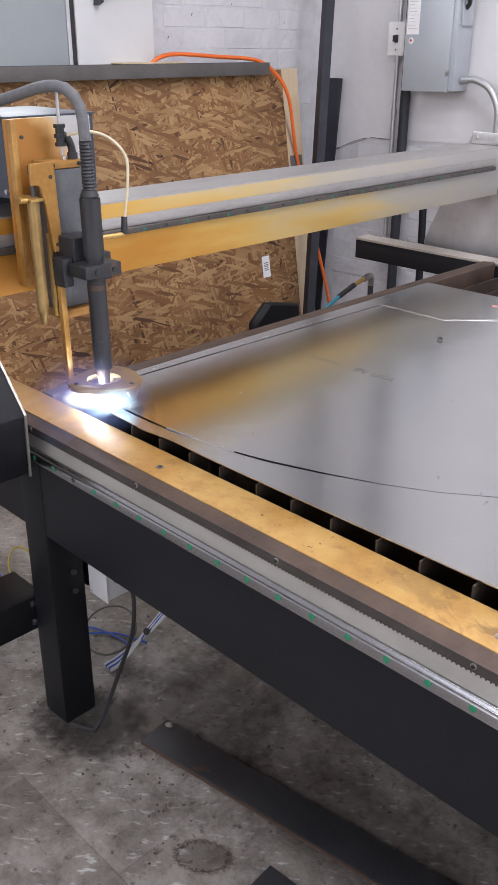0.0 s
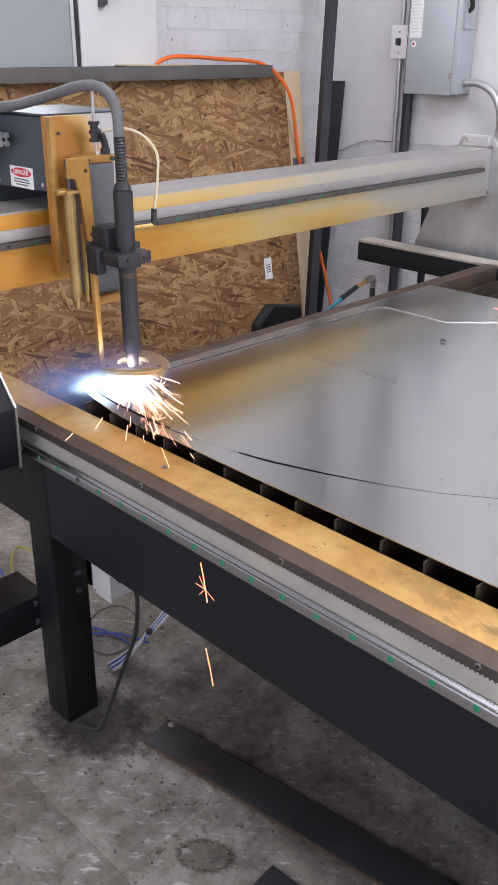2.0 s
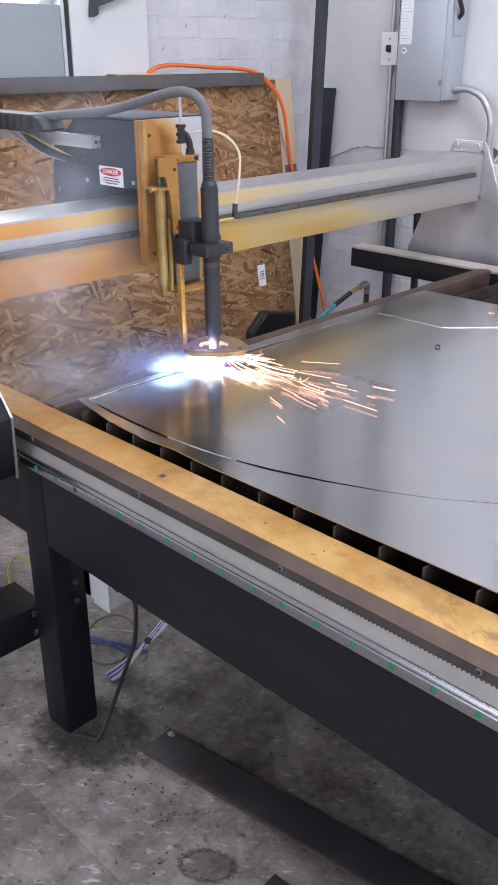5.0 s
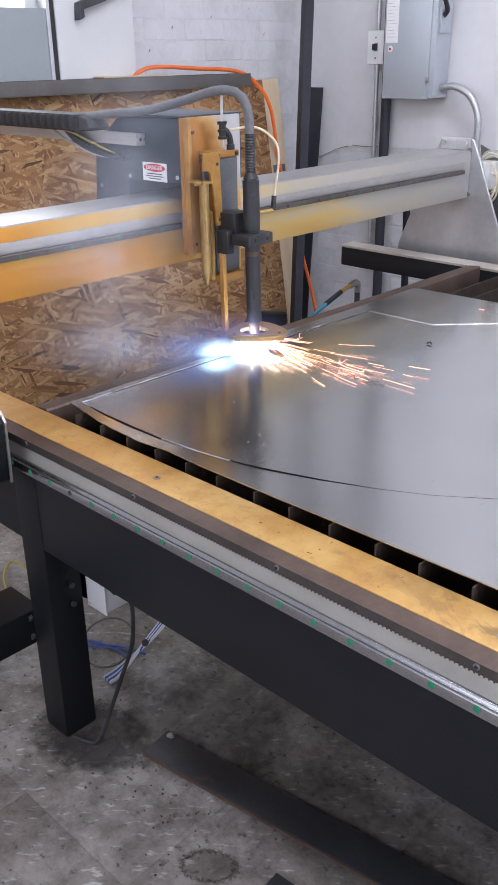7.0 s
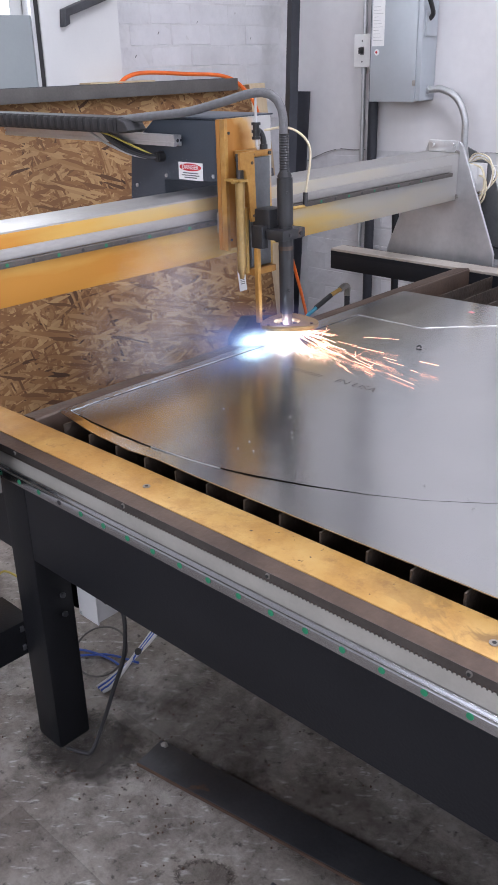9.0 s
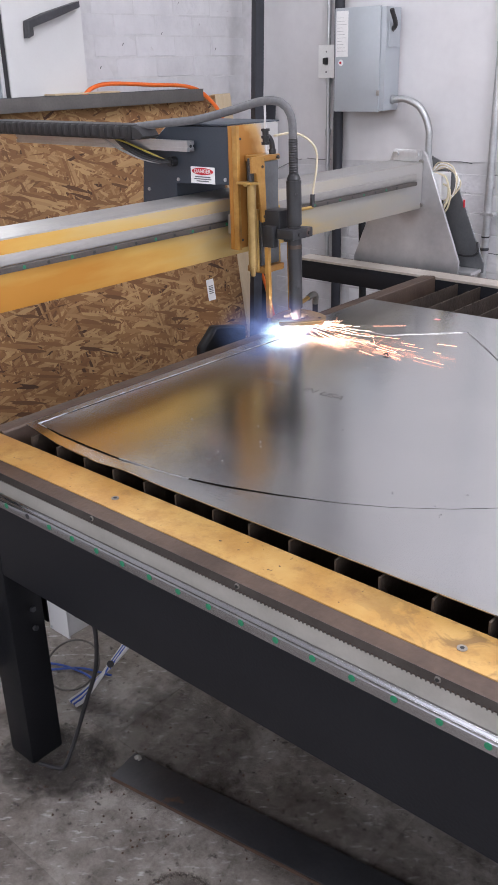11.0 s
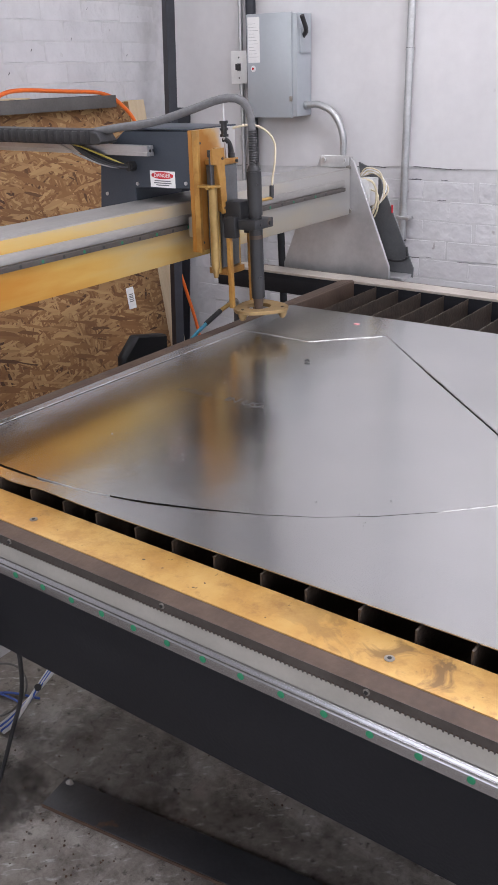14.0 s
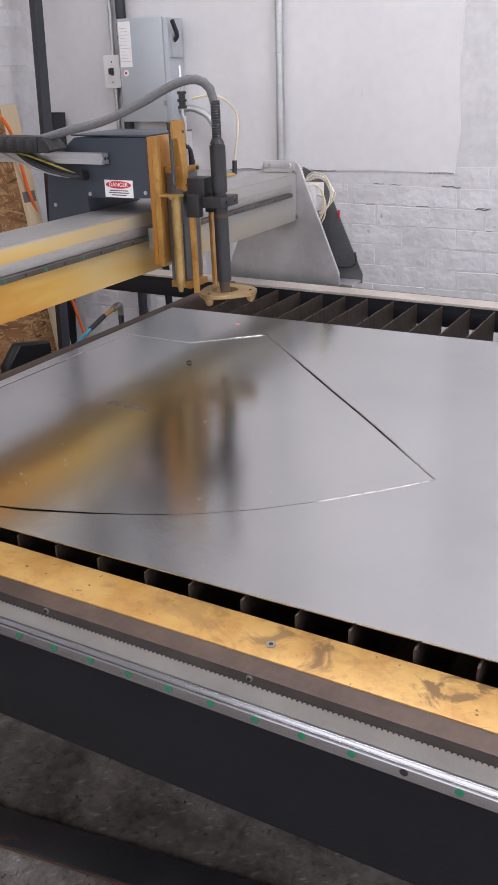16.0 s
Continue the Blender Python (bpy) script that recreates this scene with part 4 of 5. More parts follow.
# lifting slide, fixed to the plate
part("slide_body", box(0.064, 0.108, 0.042, 0.110, 0.862, 1.108, 0.003), M_SLIDE, carriage, "grey lifting slide")
part("slide_cap", box(0.064, 0.110, 0.038, 0.114, 1.1085, 1.122, 0.002), M_GOLD, carriage)
for y in (0.048, 0.104):
    part("cap_screw", rod((0.11, y, 1.115), (0.114, y, 1.115), 0.004, seg=12), M_BLACK, carriage)
part("slide_foot", box(0.064, 0.12, 0.038, 0.114, 0.845, 0.861, 0.002), M_GOLD, carriage)
for y in (0.036, 0.117):
    part("slide_rod", rod((0.10, y, 0.85), (0.10, y, 1.0), 0.005, seg=12), M_BRASS, carriage)
spring = part("gas_cylinder", rod((0.115, 0.001, 0.868), (0.115, 0.001, 1.066), 0.0105, bevel=0.002), M_CYL, carriage, "brass-coloured counterbalance cylinder")
part("cylinder_tip", rod((0.115, 0.001, 0.846), (0.115, 0.001, 0.868), 0.005, 0.009), M_CYL, spring)
part("cylinder_clip", box(0.0785, 0.13, -0.012, 0.013, 1.062, 1.067, 0.001), M_BRASS, carriage)
part("clip_knob", rod((0.118, -0.026, 1.0645), (0.118, -0.0125, 1.0645), 0.0045), M_BRASS, carriage)
part("plate_edge", box(0.0625, 0.078, -0.005, 0.005, 0.905, 1.19, 0.001), M_GOLD, carriage, "gold-stained plate edge")
for z in (1.16, 0.925):
    part("plate_screw", rod((0.062, 0.022, z), (0.0655, 0.022, z), 0.0032, seg=12), M_DARKST, carriage)

# ---- the torch: origin on its axis at floor level ----
torch = thing("plasma_torch", "black plasma torch in its lifting clamp", "plasma torch")
part("upper_body", rod((0, 0, 0.965), (0, 0, 1.072), 0.0178, bevel=0.003), M_TORCH, torch)
part("lower_body", rod((0, 0, 0.765), (0, 0, 0.965), 0.0166, bevel=0.002), M_TORCH, torch)
part("shield", rod((0, 0, 0.733), (0, 0, 0.766), 0.010, 0.0135), M_BROWN, torch, "copper-brown nozzle shield")
part("clamp", box(-0.026, 0.026, -0.038, 0.038, 0.937, 0.960, 0.003), M_TORCH, torch, "black split clamp")
part("cap", rod((0, 0, 1.072), (0, 0, 1.082), 0.0168, 0.012), M_TORCH, torch)
part("strain_relief", tube([(0, 0, 1.08 + 0.0028 * i) for i in range(30)], 0.0098, 14, smooth=False, ridge=0.16), M_TORCH, torch, "ribbed black strain relief")
for y in (-0.014, 0.022):
    part("clamp_screw", rod((0.025, y, 0.948), (0.029, y, 0.948), 0.0050, seg=14), M_BLACK, torch)
part("clamp_arm", box(-0.078, -0.0265, -0.024, 0.03, 0.937, 1.0, 0.003), M_TORCH, torch)
part("heat_band", rod((0, 0, 0.912), (0, 0, 0.921), 0.0169), M_BROWN, torch, "rust-brown heat mark")
for z in (1.04, 0.82):
    part("grub_screw", rod((0.017, -0.012, z), (0.0195, -0.014, z), 0.003, seg=8), M_BLACK, torch)
part("lift_bracket", prism([(-0.066, 1.124), (-0.019, 1.124), (-0.016, 0.972), (-0.034, 0.972), (-0.042, 1.05), (-0.049, 1.084), (-0.054, 1.088), (-0.066, 1.088)], "x", -0.078, -0.071, 0.001), M_GOLD, torch, "gold-stained lifting bracket")
for y, z in ((-0.028, 1.10), (-0.026, 0.985)):
    part("bracket_screw", rod((-0.071, y, z), (-0.0695, y, z), 0.0035, seg=12), M_BROWN, torch)
part("lift_flange", box(-0.10, -0.0785, -0.026, -0.0185, 0.975, 1.124, 0.001), M_GOLD, torch)
part("cylinder_rod", rod((-0.085, -0.056, 0.99), (-0.085, -0.056, 1.115), 0.0042, seg=12), M_DARKST, torch, "dark cylinder rod")
part("rod_nut", rod((-0.085, -0.056, 1.105), (-0.085, -0.056, 1.121), 0.007, seg=6), M_BLACK, torch)
part("drop_bar", box(-0.058, -0.047, -0.045, -0.034, 0.742, 0.916, 0.001), M_GOLD, torch, "flat bar stained golden")
part("drop_bar", box(-0.062, -0.054, 0.046, 0.056, 0.742, 0.916, 0.001), M_GOLD, torch, "flat bar stained golden")
for a, b in ((-0.046, -0.026), (0.034, 0.057)):
    part("bar_yoke", box(-0.063, -0.030, a, b, 0.9165, 0.966, 0.002), M_TORCH, torch, "black yoke above a drop bar")
part("lift_screw", rod((-0.094, 0.0185, 1.02), (-0.094, 0.0185, 1.13), 0.0042, seg=12), M_ALU, torch)
part("lift_screw", rod((-0.094, 0.014, 1.13), (-0.094, 0.014, 1.235), 0.0028, seg=10), M_ALU, torch)
coupler = rod((-0.094, 0.014, 1.146), (-0.094, 0.014, 1.182), 0.0075, seg=16)
for z in (1.146, 1.160, 1.176):
    rod((-0.094, 0.014, z), (-0.094, 0.014, z + 0.006), 0.0105, seg=16, bm=coupler)
part("screw_coupler", coupler, M_BLACK, torch, "black screw coupler")
part("air_elbow", tube([(0.10, 0.098, 1.12), (0.10, 0.097, 1.142), (0.098, 0.090, 1.158), (0.094, 0.078, 1.166)], 0.0068, 10), M_BLACK, carriage, "black push-in elbow")
part("elbow_collar", rod((0.10, 0.098, 1.1225), (0.10, 0.098, 1.133), 0.009, seg=12), M_BLACK, carriage)
part("sensor_lead", tube([(-0.066, 0.010, 1.166), (-0.03, 0.036, 1.171), (-0.005, 0.058, 1.158), (0.010, 0.074, 1.13), (0.010, 0.075, 1.09), (0.004, 0.071, 1.045), (0.004, 0.067, 1.02)], 0.0026, 8), M_CREAM, torch, "cream sensor lead")
part("lead_plug", rod((0.004, 0.067, 1.03), (0.004, 0.065, 1.0), 0.0055), M_BLACK, torch)
part("lead_stub", rod((0.0, 0.016, 1.0), (0.004, 0.066, 1.0), 0.0040), M_BRASS, torch)


def foot_plate():
    """A rounded three-lobed plate with a wide hole round the nozzle."""
    bm = bmesh.new()
    n = 48
    rim, hole_ = [], []
    for i in range(n):
        a = 2 * math.pi * i / n
        r = 0.0655 + 0.0055 * math.cos(3 * (a - radians(15)))
        rim.append((0.003 + r * math.cos(a), 0.003 + r * math.sin(a)))
        hole_.append((0.031 * math.cos(a), 0.031 * math.sin(a)))
    levels = ((rim, 0.7355, 0.0), (rim, 0.7368, 0.0012), (rim, 0.7432, 0.0012), (rim, 0.7445, 0.0))
    rings = []
    for ring, z, grow in levels:
        rings.append([bm.verts.new((x * (1 + grow / 0.065), y * (1 + grow / 0.065), z)) for x, y in ring])
    rings += [[bm.verts.new((x, y, z)) for x, y in hole_] for z in (0.7445, 0.7355)]
    for k in range(6):
        a, b = rings[k], rings[(k + 1) % 6]
        for i in range(n):
            bm.faces.new((a[i], a[(i + 1) % n], b[(i + 1) % n], b[i]))
    bmesh.ops.recalc_face_normals(bm, faces=bm.faces[:])
    return bm


foot = part("foot_plate", foot_plate(), M_FOOT, torch, "heat-dulled brass height-sensing foot plate")
for a in (15, 135, 255):
    x, y = 0.003 + 0.058 * math.cos(radians(a)), 0.003 + 0.058 * math.sin(radians(a))
    ball = rod((x, y, 0.7265), (x, y, 0.7355), 0.0105, 0.012)
    bmesh.ops.create_uvsphere(ball, u_segments=12, v_segments=8, radius=0.0088, matrix=Matrix.Translation((x, y, 0.7248)))
    part("ball_foot", ball, M_FOOT, foot)
    part("foot_screw", rod((x, y, 0.7445), (x, y, 0.7465), 0.0036, seg=10), M_BROWN, foot)

# ---- the torch lead: origin at the chain's end ----
lead = thing("torch_lead", "grey braided torch lead bent over to the torch", "hose")
LEAD_LOW = [(-0.105, -0.03, -0.020), (-0.03, -0.015, -0.012), (0.07, 0.012, -0.002), (0.16, 0.035, 0.018), (0.235, 0.055, 0.037), (0.28, 0.07, 0.034), (0.301, 0.080, 0.004), (0.304, 0.082, -0.050)]
LEAD_HIGH = [(-0.105, -0.03, -0.020), (-0.03, -0.02, -0.002), (0.06, 0.0, 0.018), (0.15, 0.03, 0.056), (0.215, 0.05, 0.088), (0.262, 0.066, 0.100), (0.292, 0.078, 0.084), (0.304, 0.082, 0.045)]
LEAD_N = 26


def lead_points(lift):
    """Evenly spaced points along the lead when the torch is raised by lift."""
    k = lift / 0.1
    pts = [Vector(p) for p in spline([tuple(a + (b - a) * k for a, b in zip(u, v)) for u, v in zip(LEAD_LOW, LEAD_HIGH)], 16)]
    along = [0.0]
    for a, b in zip(pts, pts[1:]):
        along.append(along[-1] + (b - a).length)
    out, j = [], 0
    for i in range(LEAD_N + 1):
        d = along[-1] * i / LEAD_N
        while j < len(pts) - 2 and along[j + 1] < d:
            j += 1
        out.append(pts[j].lerp(pts[j + 1], (d - along[j]) / (along[j + 1] - along[j])))
    return out


def lead_pose(a, b):
    return Matrix.Translation(a) @ (b - a).to_track_quat("Z", "Y").to_matrix().to_4x4()


lead_rest = lead_points(0.0)
piece = rod((0, 0, -0.001), (0, 0, 0.0205), 0.0095, seg=16)
for z in (-0.001, 0.0205):
    bmesh.ops.create_uvsphere(piece, u_segments=16, v_segments=8, radius=0.0095, matrix=Matrix.Translation((0, 0, z)))
lengths = [part("hose_length", piece, M_HOSE, lead)]
for _ in range(LEAD_N - 1):
    o = lengths[0].copy()
    scene.collection.objects.link(o)
    lengths.append(o)
for o, a, b in zip(lengths, lead_rest, lead_rest[1:]):
    o.matrix_basis = lead_pose(a, b)

# ---- along the walls ----
board = thing("strand_board", "large sheet of strand board leaning on the wall", "wood panel")
part("board", box(-0.006, 0.006, -0.28, 2.15, 0, 1.219, 0.001), M_OSB, board)
board.matrix_world = pose(-1.86, 0, 0.0, 0, -8.5, 0)
tag = solid("paper_tag", box(0.0, 0.0015, -0.022, 0.022, -0.045, 0.045), M_LABEL, "small white paper barcode tag on the strand board", "tag")
tag.matrix_world = board.matrix_world @ pose(0.0065, 1.955, 0.435)
for i, z in enumerate((-0.016, -0.008, 0.0, 0.006, 0.014)):
    part("print_bar", box(0.0016, 0.0021, -0.013, 0.013, z, z + 0.0035), M_INK, tag)
stud = thing("pine_stud", "pale pine stud leaning beside the strand board", "lumber")
part("stud", box(-0.045, -0.007, 2.16, 2.262, 0, 1.225, 0.003), M_PINE, stud)
part("stamp", box(-0.0069, -0.0062, 2.175, 2.25, 0.83, 0.875), M_INK, stud, "dark stencilled band")
stud.matrix_world = board.matrix_world.copy()
chan = thing("steel_channel", "long dark steel channel lying on the board", "steel channel")
part("web", box(-2.06, -1.99, -0.5, 2.03, 1.207, 1.212, 0.001), M_DARKST, chan)
part("lip", box(-1.9895, -1.985, -0.5, 2.03, 1.190, 1.236, 0.001), M_DULLST, chan, "dull grey-brown channel side")
part("lip", box(-2.06, -2.055, -0.5, 2.03, 1.213, 1.236, 0.001), M_DARKST, chan)
hose = thing("air_hose", "orange rubber air hose draped over the board", "hose")
part("hose", tube([(-2.03, 1.44, 1.222), (-2.03, 1.49, 1.255), (-2.03, 1.58, 1.268), (-2.02, 1.78, 1.258), (-2.01, 1.97, 1.245), (-1.99, 2.06, 1.20), (-1.97, 2.13, 1.10), (-1.985, 2.21, 0.85), (-2.0, 2.36, 0.5), (-1.96, 2.43, 0.2), (-1.93, 2.44, 0.01)], 0.0075, 10, 14), M_ORANGE, hose)
white = thing("white_panel", "white laminate cabinet panel standing behind the board", "panel")
part("panel", box(-2.105, -2.065, 1.165, 1.50, 0.0, 1.95, 0.002), M_WHITE, white)
# shade of the open gap beside the panel, put in as a black strip
part("dark_gap", box(-2.10, -2.07, 1.145, 1.164, 0.0, 1.95), M_BLACK, white, "black strip in place of the shaded gap along the edge")
arm = part("bracket_arm", prism([(1.24, 1.42), (1.262, 1.43), (1.262, 1.455), (1.33, 1.475), (1.47, 1.52), (1.47, 1.54), (1.32, 1.50), (1.245, 1.475)], "x", -2.064, -2.03, 0.002), M_DARKST, white, "dark folded metal bracket")
grey = thing("grey_panel", "grey-green cabinet panel with an aluminium edge", "panel")
part("panel", box(-2.11, -2.07, 0.2, 1.13, 0.0, 1.456, 0.002), M_GREYP, grey)
part("edge_trim", box(-2.112, -2.066, 1.1305, 1.1445, 0.0, 1.95, 0.001), M_ALU, grey)
board_strip = solid("cardboard_strip", box(-2.064, -2.0, 1.30, 1.60, 1.237, 1.242, 0.001), M_PINE, "brown strip of board lying on the channel", "board")
# strut channel standing in the corner
pole = thing("strut_channel", "tall dark steel strut channel standing in the corner", "steel post")
for a, b, c, d in ((-0.019, 0.019, 0.015, 0.019), (-0.019, -0.015, -0.019, 0.015), (0.015, 0.019, -0.019, 0.015), (-0.015, -0.008, -0.019, -0.015), (0.008, 0.015, -0.019, -0.015)):
    part("strut_face", box(a, b, c, d, 0, 2.95), M_NAVY, pole)
pole.matrix_world = Matrix.Translation((-1.765, 2.058, 0.012)) @ Vector((-0.092, 0.151, 1)).to_track_quat("Z", "Y").to_matrix().to_4x4() @ pose(0, 0, 0, 0, 0, 38)
bar = solid("flat_bar", box(-0.034, 0.034, -0.004, 0.004, 0, 1.17, 0.001), M_NAVY, "dark flat steel bar leaning on the wall", "steel bar")
bar.matrix_world = pose(-2.035, 2.41, 0.0, -4.6, 0.6, 6)
bar2 = solid("black_case", prism([(1.17, 0.0), (1.17, 0.495), (1.235, 0.553), (1.375, 0.525), (1.375, 0.0)], "x", -1.24, -1.20, 0.006), M_LEG, "black case standing behind the table end", "case")

disc = thing("disconnect_switch", "grey enamel electrical disconnect box with labels", "electrical box")
part("body", box(-1.596, -1.365, 2.412, 2.517, 1.138, 1.512, 0.004), M_BOXPAINT, disc)
part("door", box(-1.600, -1.385, 2.402, 2.4115, 1.134, 1.516, 0.003), M_BOXPAINT, disc)
part("paper_label", box(-1.592, -1.535, 2.4005, 2.4015, 1.34, 1.505), M_LABEL, disc, "white printed label")
for i in range(11):
    part("print_bar", box(-1.587, -1.542 - 0.007 * (i * 5 % 4), 2.3998, 2.4004, 1.36 + 0.012 * i, 1.3615 + 0.012 * i), M_PALEINK, disc)
part("round_label", rod((-1.568, 2.4015, 1.318), (-1.568, 2.4005, 1.318), 0.012), M_LABEL, disc)
part("red_dot", rod((-1.570, 2.4004, 1.318), (-1.570, 2.3998, 1.318), 0.005), M_RED, disc)
part("handle", tube([(-1.362, 2.45, 1.43), (-1.335, 2.43, 1.45), (-1.335, 2.40, 1.50)], 0.009, 10), M_BLACK, disc, "black lever handle")
part("handle_plate", box(-1.3645, -1.356, 2.425, 2.50, 1.37, 1.46, 0.002), M_BOXPAINT, disc)
part("latch", box(-1.392, -1.38, 2.395, 2.402, 1.195, 1.215, 0.002), M_PLATE, disc)
part("hub", rod((-1.366, 2.47, 1.178), (-1.35, 2.47, 1.178), 0.016, bevel=0.003), M_GALV, disc)
sw = thing("toggle_switch", "white switch plate with a black toggle", "switch")
part("box", box(-1.736, -1.655, 2.482, 2.517, 1.266, 1.384, 0.003), M_GALV, sw)
part("plate", box(-1.738, -1.653, 2.477, 2.4815, 1.262, 1.388, 0.002), M_LABEL, sw)
part("toggle", box(-1.704, -1.688, 2.460, 2.477, 1.314, 1.338, 0.002), M_BLACK, sw)
part("slot", box(-1.705, -1.687, 2.4755, 2.4768, 1.31, 1.34), M_INK, sw)
for z in (1.284, 1.362):
    part("screw", rod((-1.696, 2.477, z), (-1.696, 2.4755, z), 0.0035, seg=10), M_INK, sw)


def conduit(label, points, r, material=M_GALV, name="conduit"):
    c = thing(name, label, "conduit", group="pipes along the wall")
    part("pipe", tube(points, r, 14, 10), material, c)
    return c


conduit("thin galvanised conduit above and below the switch", [(-1.70, 2.499, 3.28), (-1.70, 2.499, 2.4), (-1.70, 2.499, 1.385)], 0.0095)
c2 = conduit("thin galvanised conduit above and below the switch", [(-1.70, 2.499, 1.265), (-1.70, 2.499, 0.8), (-1.70, 2.499, 0.40)], 0.0095)
for z in (1.235, 1.03, 0.60):
    part("coupling", rod((-1.70, 2.499, z), (-1.70, 2.499, z + 0.028), 0.0125, bevel=0.002), M_GALV, c2)
conduit("black pipe running down the wall", [(-1.640, 2.49, 3.28), (-1.640, 2.49, 2.0), (-1.640, 2.49, 1.0), (-1.64, 2.49, 0.012)], 0.021, M_NAVY, "black_pipe")
conduit("black rubber cable hanging behind the gantry", [(-1.50, 2.47, 0.86), (-1.497, 2.47, 0.8), (-1.485, 2.46, 0.7), (-1.46, 2.44, 0.4), (-1.44, 2.42, 0.01)], 0.016, M_LEG, "black_cable")
c3 = conduit("galvanised conduit bending down from the disconnect box", [(-1.35, 2.47, 1.178), (-1.30, 2.47, 1.18), (-1.235, 2.472, 1.15), (-1.195, 2.475, 1.08), (-1.19, 2.478, 0.98), (-1.19, 2.48, 0.6), (-1.19, 2.48, 0.01)], 0.0135)
c4 = conduit("galvanised conduit running up the wall", [(-0.925, 2.498, 0.01), (-0.925, 2.498, 1.5), (-0.92, 2.498, 3.29)], 0.0145)
for z in (1.37, 0.671):
    part("tape_band", rod((-0.925, 2.498, z), (-0.925, 2.498, z + 0.006), 0.0155), M_BLACK, c4, "black tape band")
for z in (1.365, 0.62):
    part("coupling", rod((-0.925, 2.498, z), (-0.925, 2.498, z + 0.012), 0.017, bevel=0.002), M_DARKST if z < 1 else M_GALV, c4)
part("strap", box(-0.95, -0.89, 2.482, 2.517, 0.757, 0.769, 0.002), M_GALV, c4)
part("strap_bolt", rod((-0.893, 2.50, 0.763), (-0.893, 2.468, 0.763), 0.007, seg=6), M_ALU, c4)

# ---- small things ----
air = thing("air_fitting", "brass air fitting with a teal hose behind the table", "air fitting")
part("riser", rod((-1.2, 1.752, 0.30), (-1.2, 1.752, 0.54), 0.010), M_DARKST, air)
part("elbow", tube([(-1.2, 1.752, 0.52), (-1.2, 1.752, 0.55), (-1.2, 1.735, 0.557), (-1.2, 1.71, 0.55)], 0.0115, 12), M_PLATE, air)
part("coupler", rod((-1.2, 1.712, 0.551), (-1.2, 1.655, 0.539), 0.0075), M_BRASS, air)
part("grip", rod((-1.2, 1.657, 0.539), (-1.2, 1.575, 0.512), 0.0088), M_BLACK, air)
part("hose", tube([(-1.2, 1.58, 0.513), (-1.2, 1.52, 0.490), (-1.2, 1.47, 0.46), (-1.21, 1.42, 0.38), (-1.22, 1.40, 0.2), (-1.25, 1.40, 0.01)], 0.0065, 10), M_TEAL, air)
part("support", rod((-1.2, 1.752, 0.0), (-1.2, 1.752, 0.302), 0.010), M_DARKST, air)

strip = thing("steel_strip", "dark mill-scale steel strip with rusty edges lying on the floor", "steel strip")
part("bar", box(0, 1.5, -0.037, 0.038, 0.0, 0.009, 0.0012), M_MILL, strip)
part("rusty_edge", box(-0.0008, 1.5, -0.0392, -0.0373, 0.0004, 0.0075), M_RUST, strip, "rust-brown flaking edge")
part("weld_bead", tube([(0.012, 0.024, 0.010), (0.017, 0.029, 0.013), (0.024, 0.026, 0.010)], 0.0045, 8, 5), M_PLATE, strip, "small pale lump")
strip.matrix_world = pose(-0.460, 0.127, 0.0005, 0, 0, 8.5)
mat_ = solid("steel_offcut", box(0, 0.42, -0.22, 0.0, 0, 0.006, 0.001), M_MILL, "dark square steel offcut on the floor", "steel plate")
mat_.matrix_world = pose(-0.066, 0.067, 0.0005, 0, 0, 4)



def stain_material(name, colour, alpha, rx, ry, ring=0.0):
    """Dirt that thins out to a ragged rim; with ring, a dried pool darker at its border."""
    m, t, n, p = nodes(name)
    L = t.links.new
    p.inputs["Base Color"].default_value, p.inputs["Roughness"].default_value = (*colour, 1), 0.75
    tc = n.new("ShaderNodeTexCoord")
    nz = n.new("ShaderNodeTexNoise")
    nz.inputs["Scale"].default_value, nz.inputs["Detail"].default_value = 4.5 / min(rx, ry), 8
    nz.inputs["Roughness"].default_value = 0.65
    L(tc.outputs["Object"], nz.inputs["Vector"])
    mp = n.new("ShaderNodeMapping")
    mp.inputs["Scale"].default_value = (1 / rx, 1 / ry, 0)
    L(tc.outputs["Object"], mp.inputs[0])
    g = n.new("ShaderNodeTexGradient")
    g.gradient_type = "SPHERICAL"
    L(mp.outputs[0], g.inputs[0])
    ad = n.new("ShaderNodeMath")
    ad.operation, ad.inputs[1].default_value = "MULTIPLY_ADD", 1.1
    L(nz.outputs[0], ad.inputs[0])
    L(g.outputs["Fac"], ad.inputs[2])
    r = n.new("ShaderNodeValToRGB")
    e = r.color_ramp.elements
    e[0].position, e[1].position = 0.60, 1.0 if ring == 0 else 0.74
    e[0].color, e[1].color = (0, 0, 0, 1), (alpha, alpha, alpha, 1)
    if ring:
        k = e.new(0.86)
        k.color = (alpha * ring, alpha * ring, alpha * ring, 1)
    L(ad.outputs[0], r.inputs[0])
    edge = n.new("ShaderNodeMapRange")
    edge.inputs[1].default_value, edge.inputs[2].default_value = 0.0, 0.25
    L(g.outputs["Fac"], edge.inputs[0])
    mu = n.new("ShaderNodeMath")
    mu.operation = "MULTIPLY"
    L(r.outputs[0], mu.inputs[0])
    L(edge.outputs[0], mu.inputs[1])
    L(mu.outputs[0], p.inputs["Alpha"])
    return m


def stain(x, y, rx, ry, turn, material, label):
    ob = part("stain", prism([(rx * math.cos(a), ry * math.sin(a)) for a in np.linspace(0, 2 * math.pi, 29)[:-1]], "z", 0.0, 0.0003), material, floor, label)
    ob.matrix_basis = pose(x, y, 0.0006, rz=turn)
    return ob


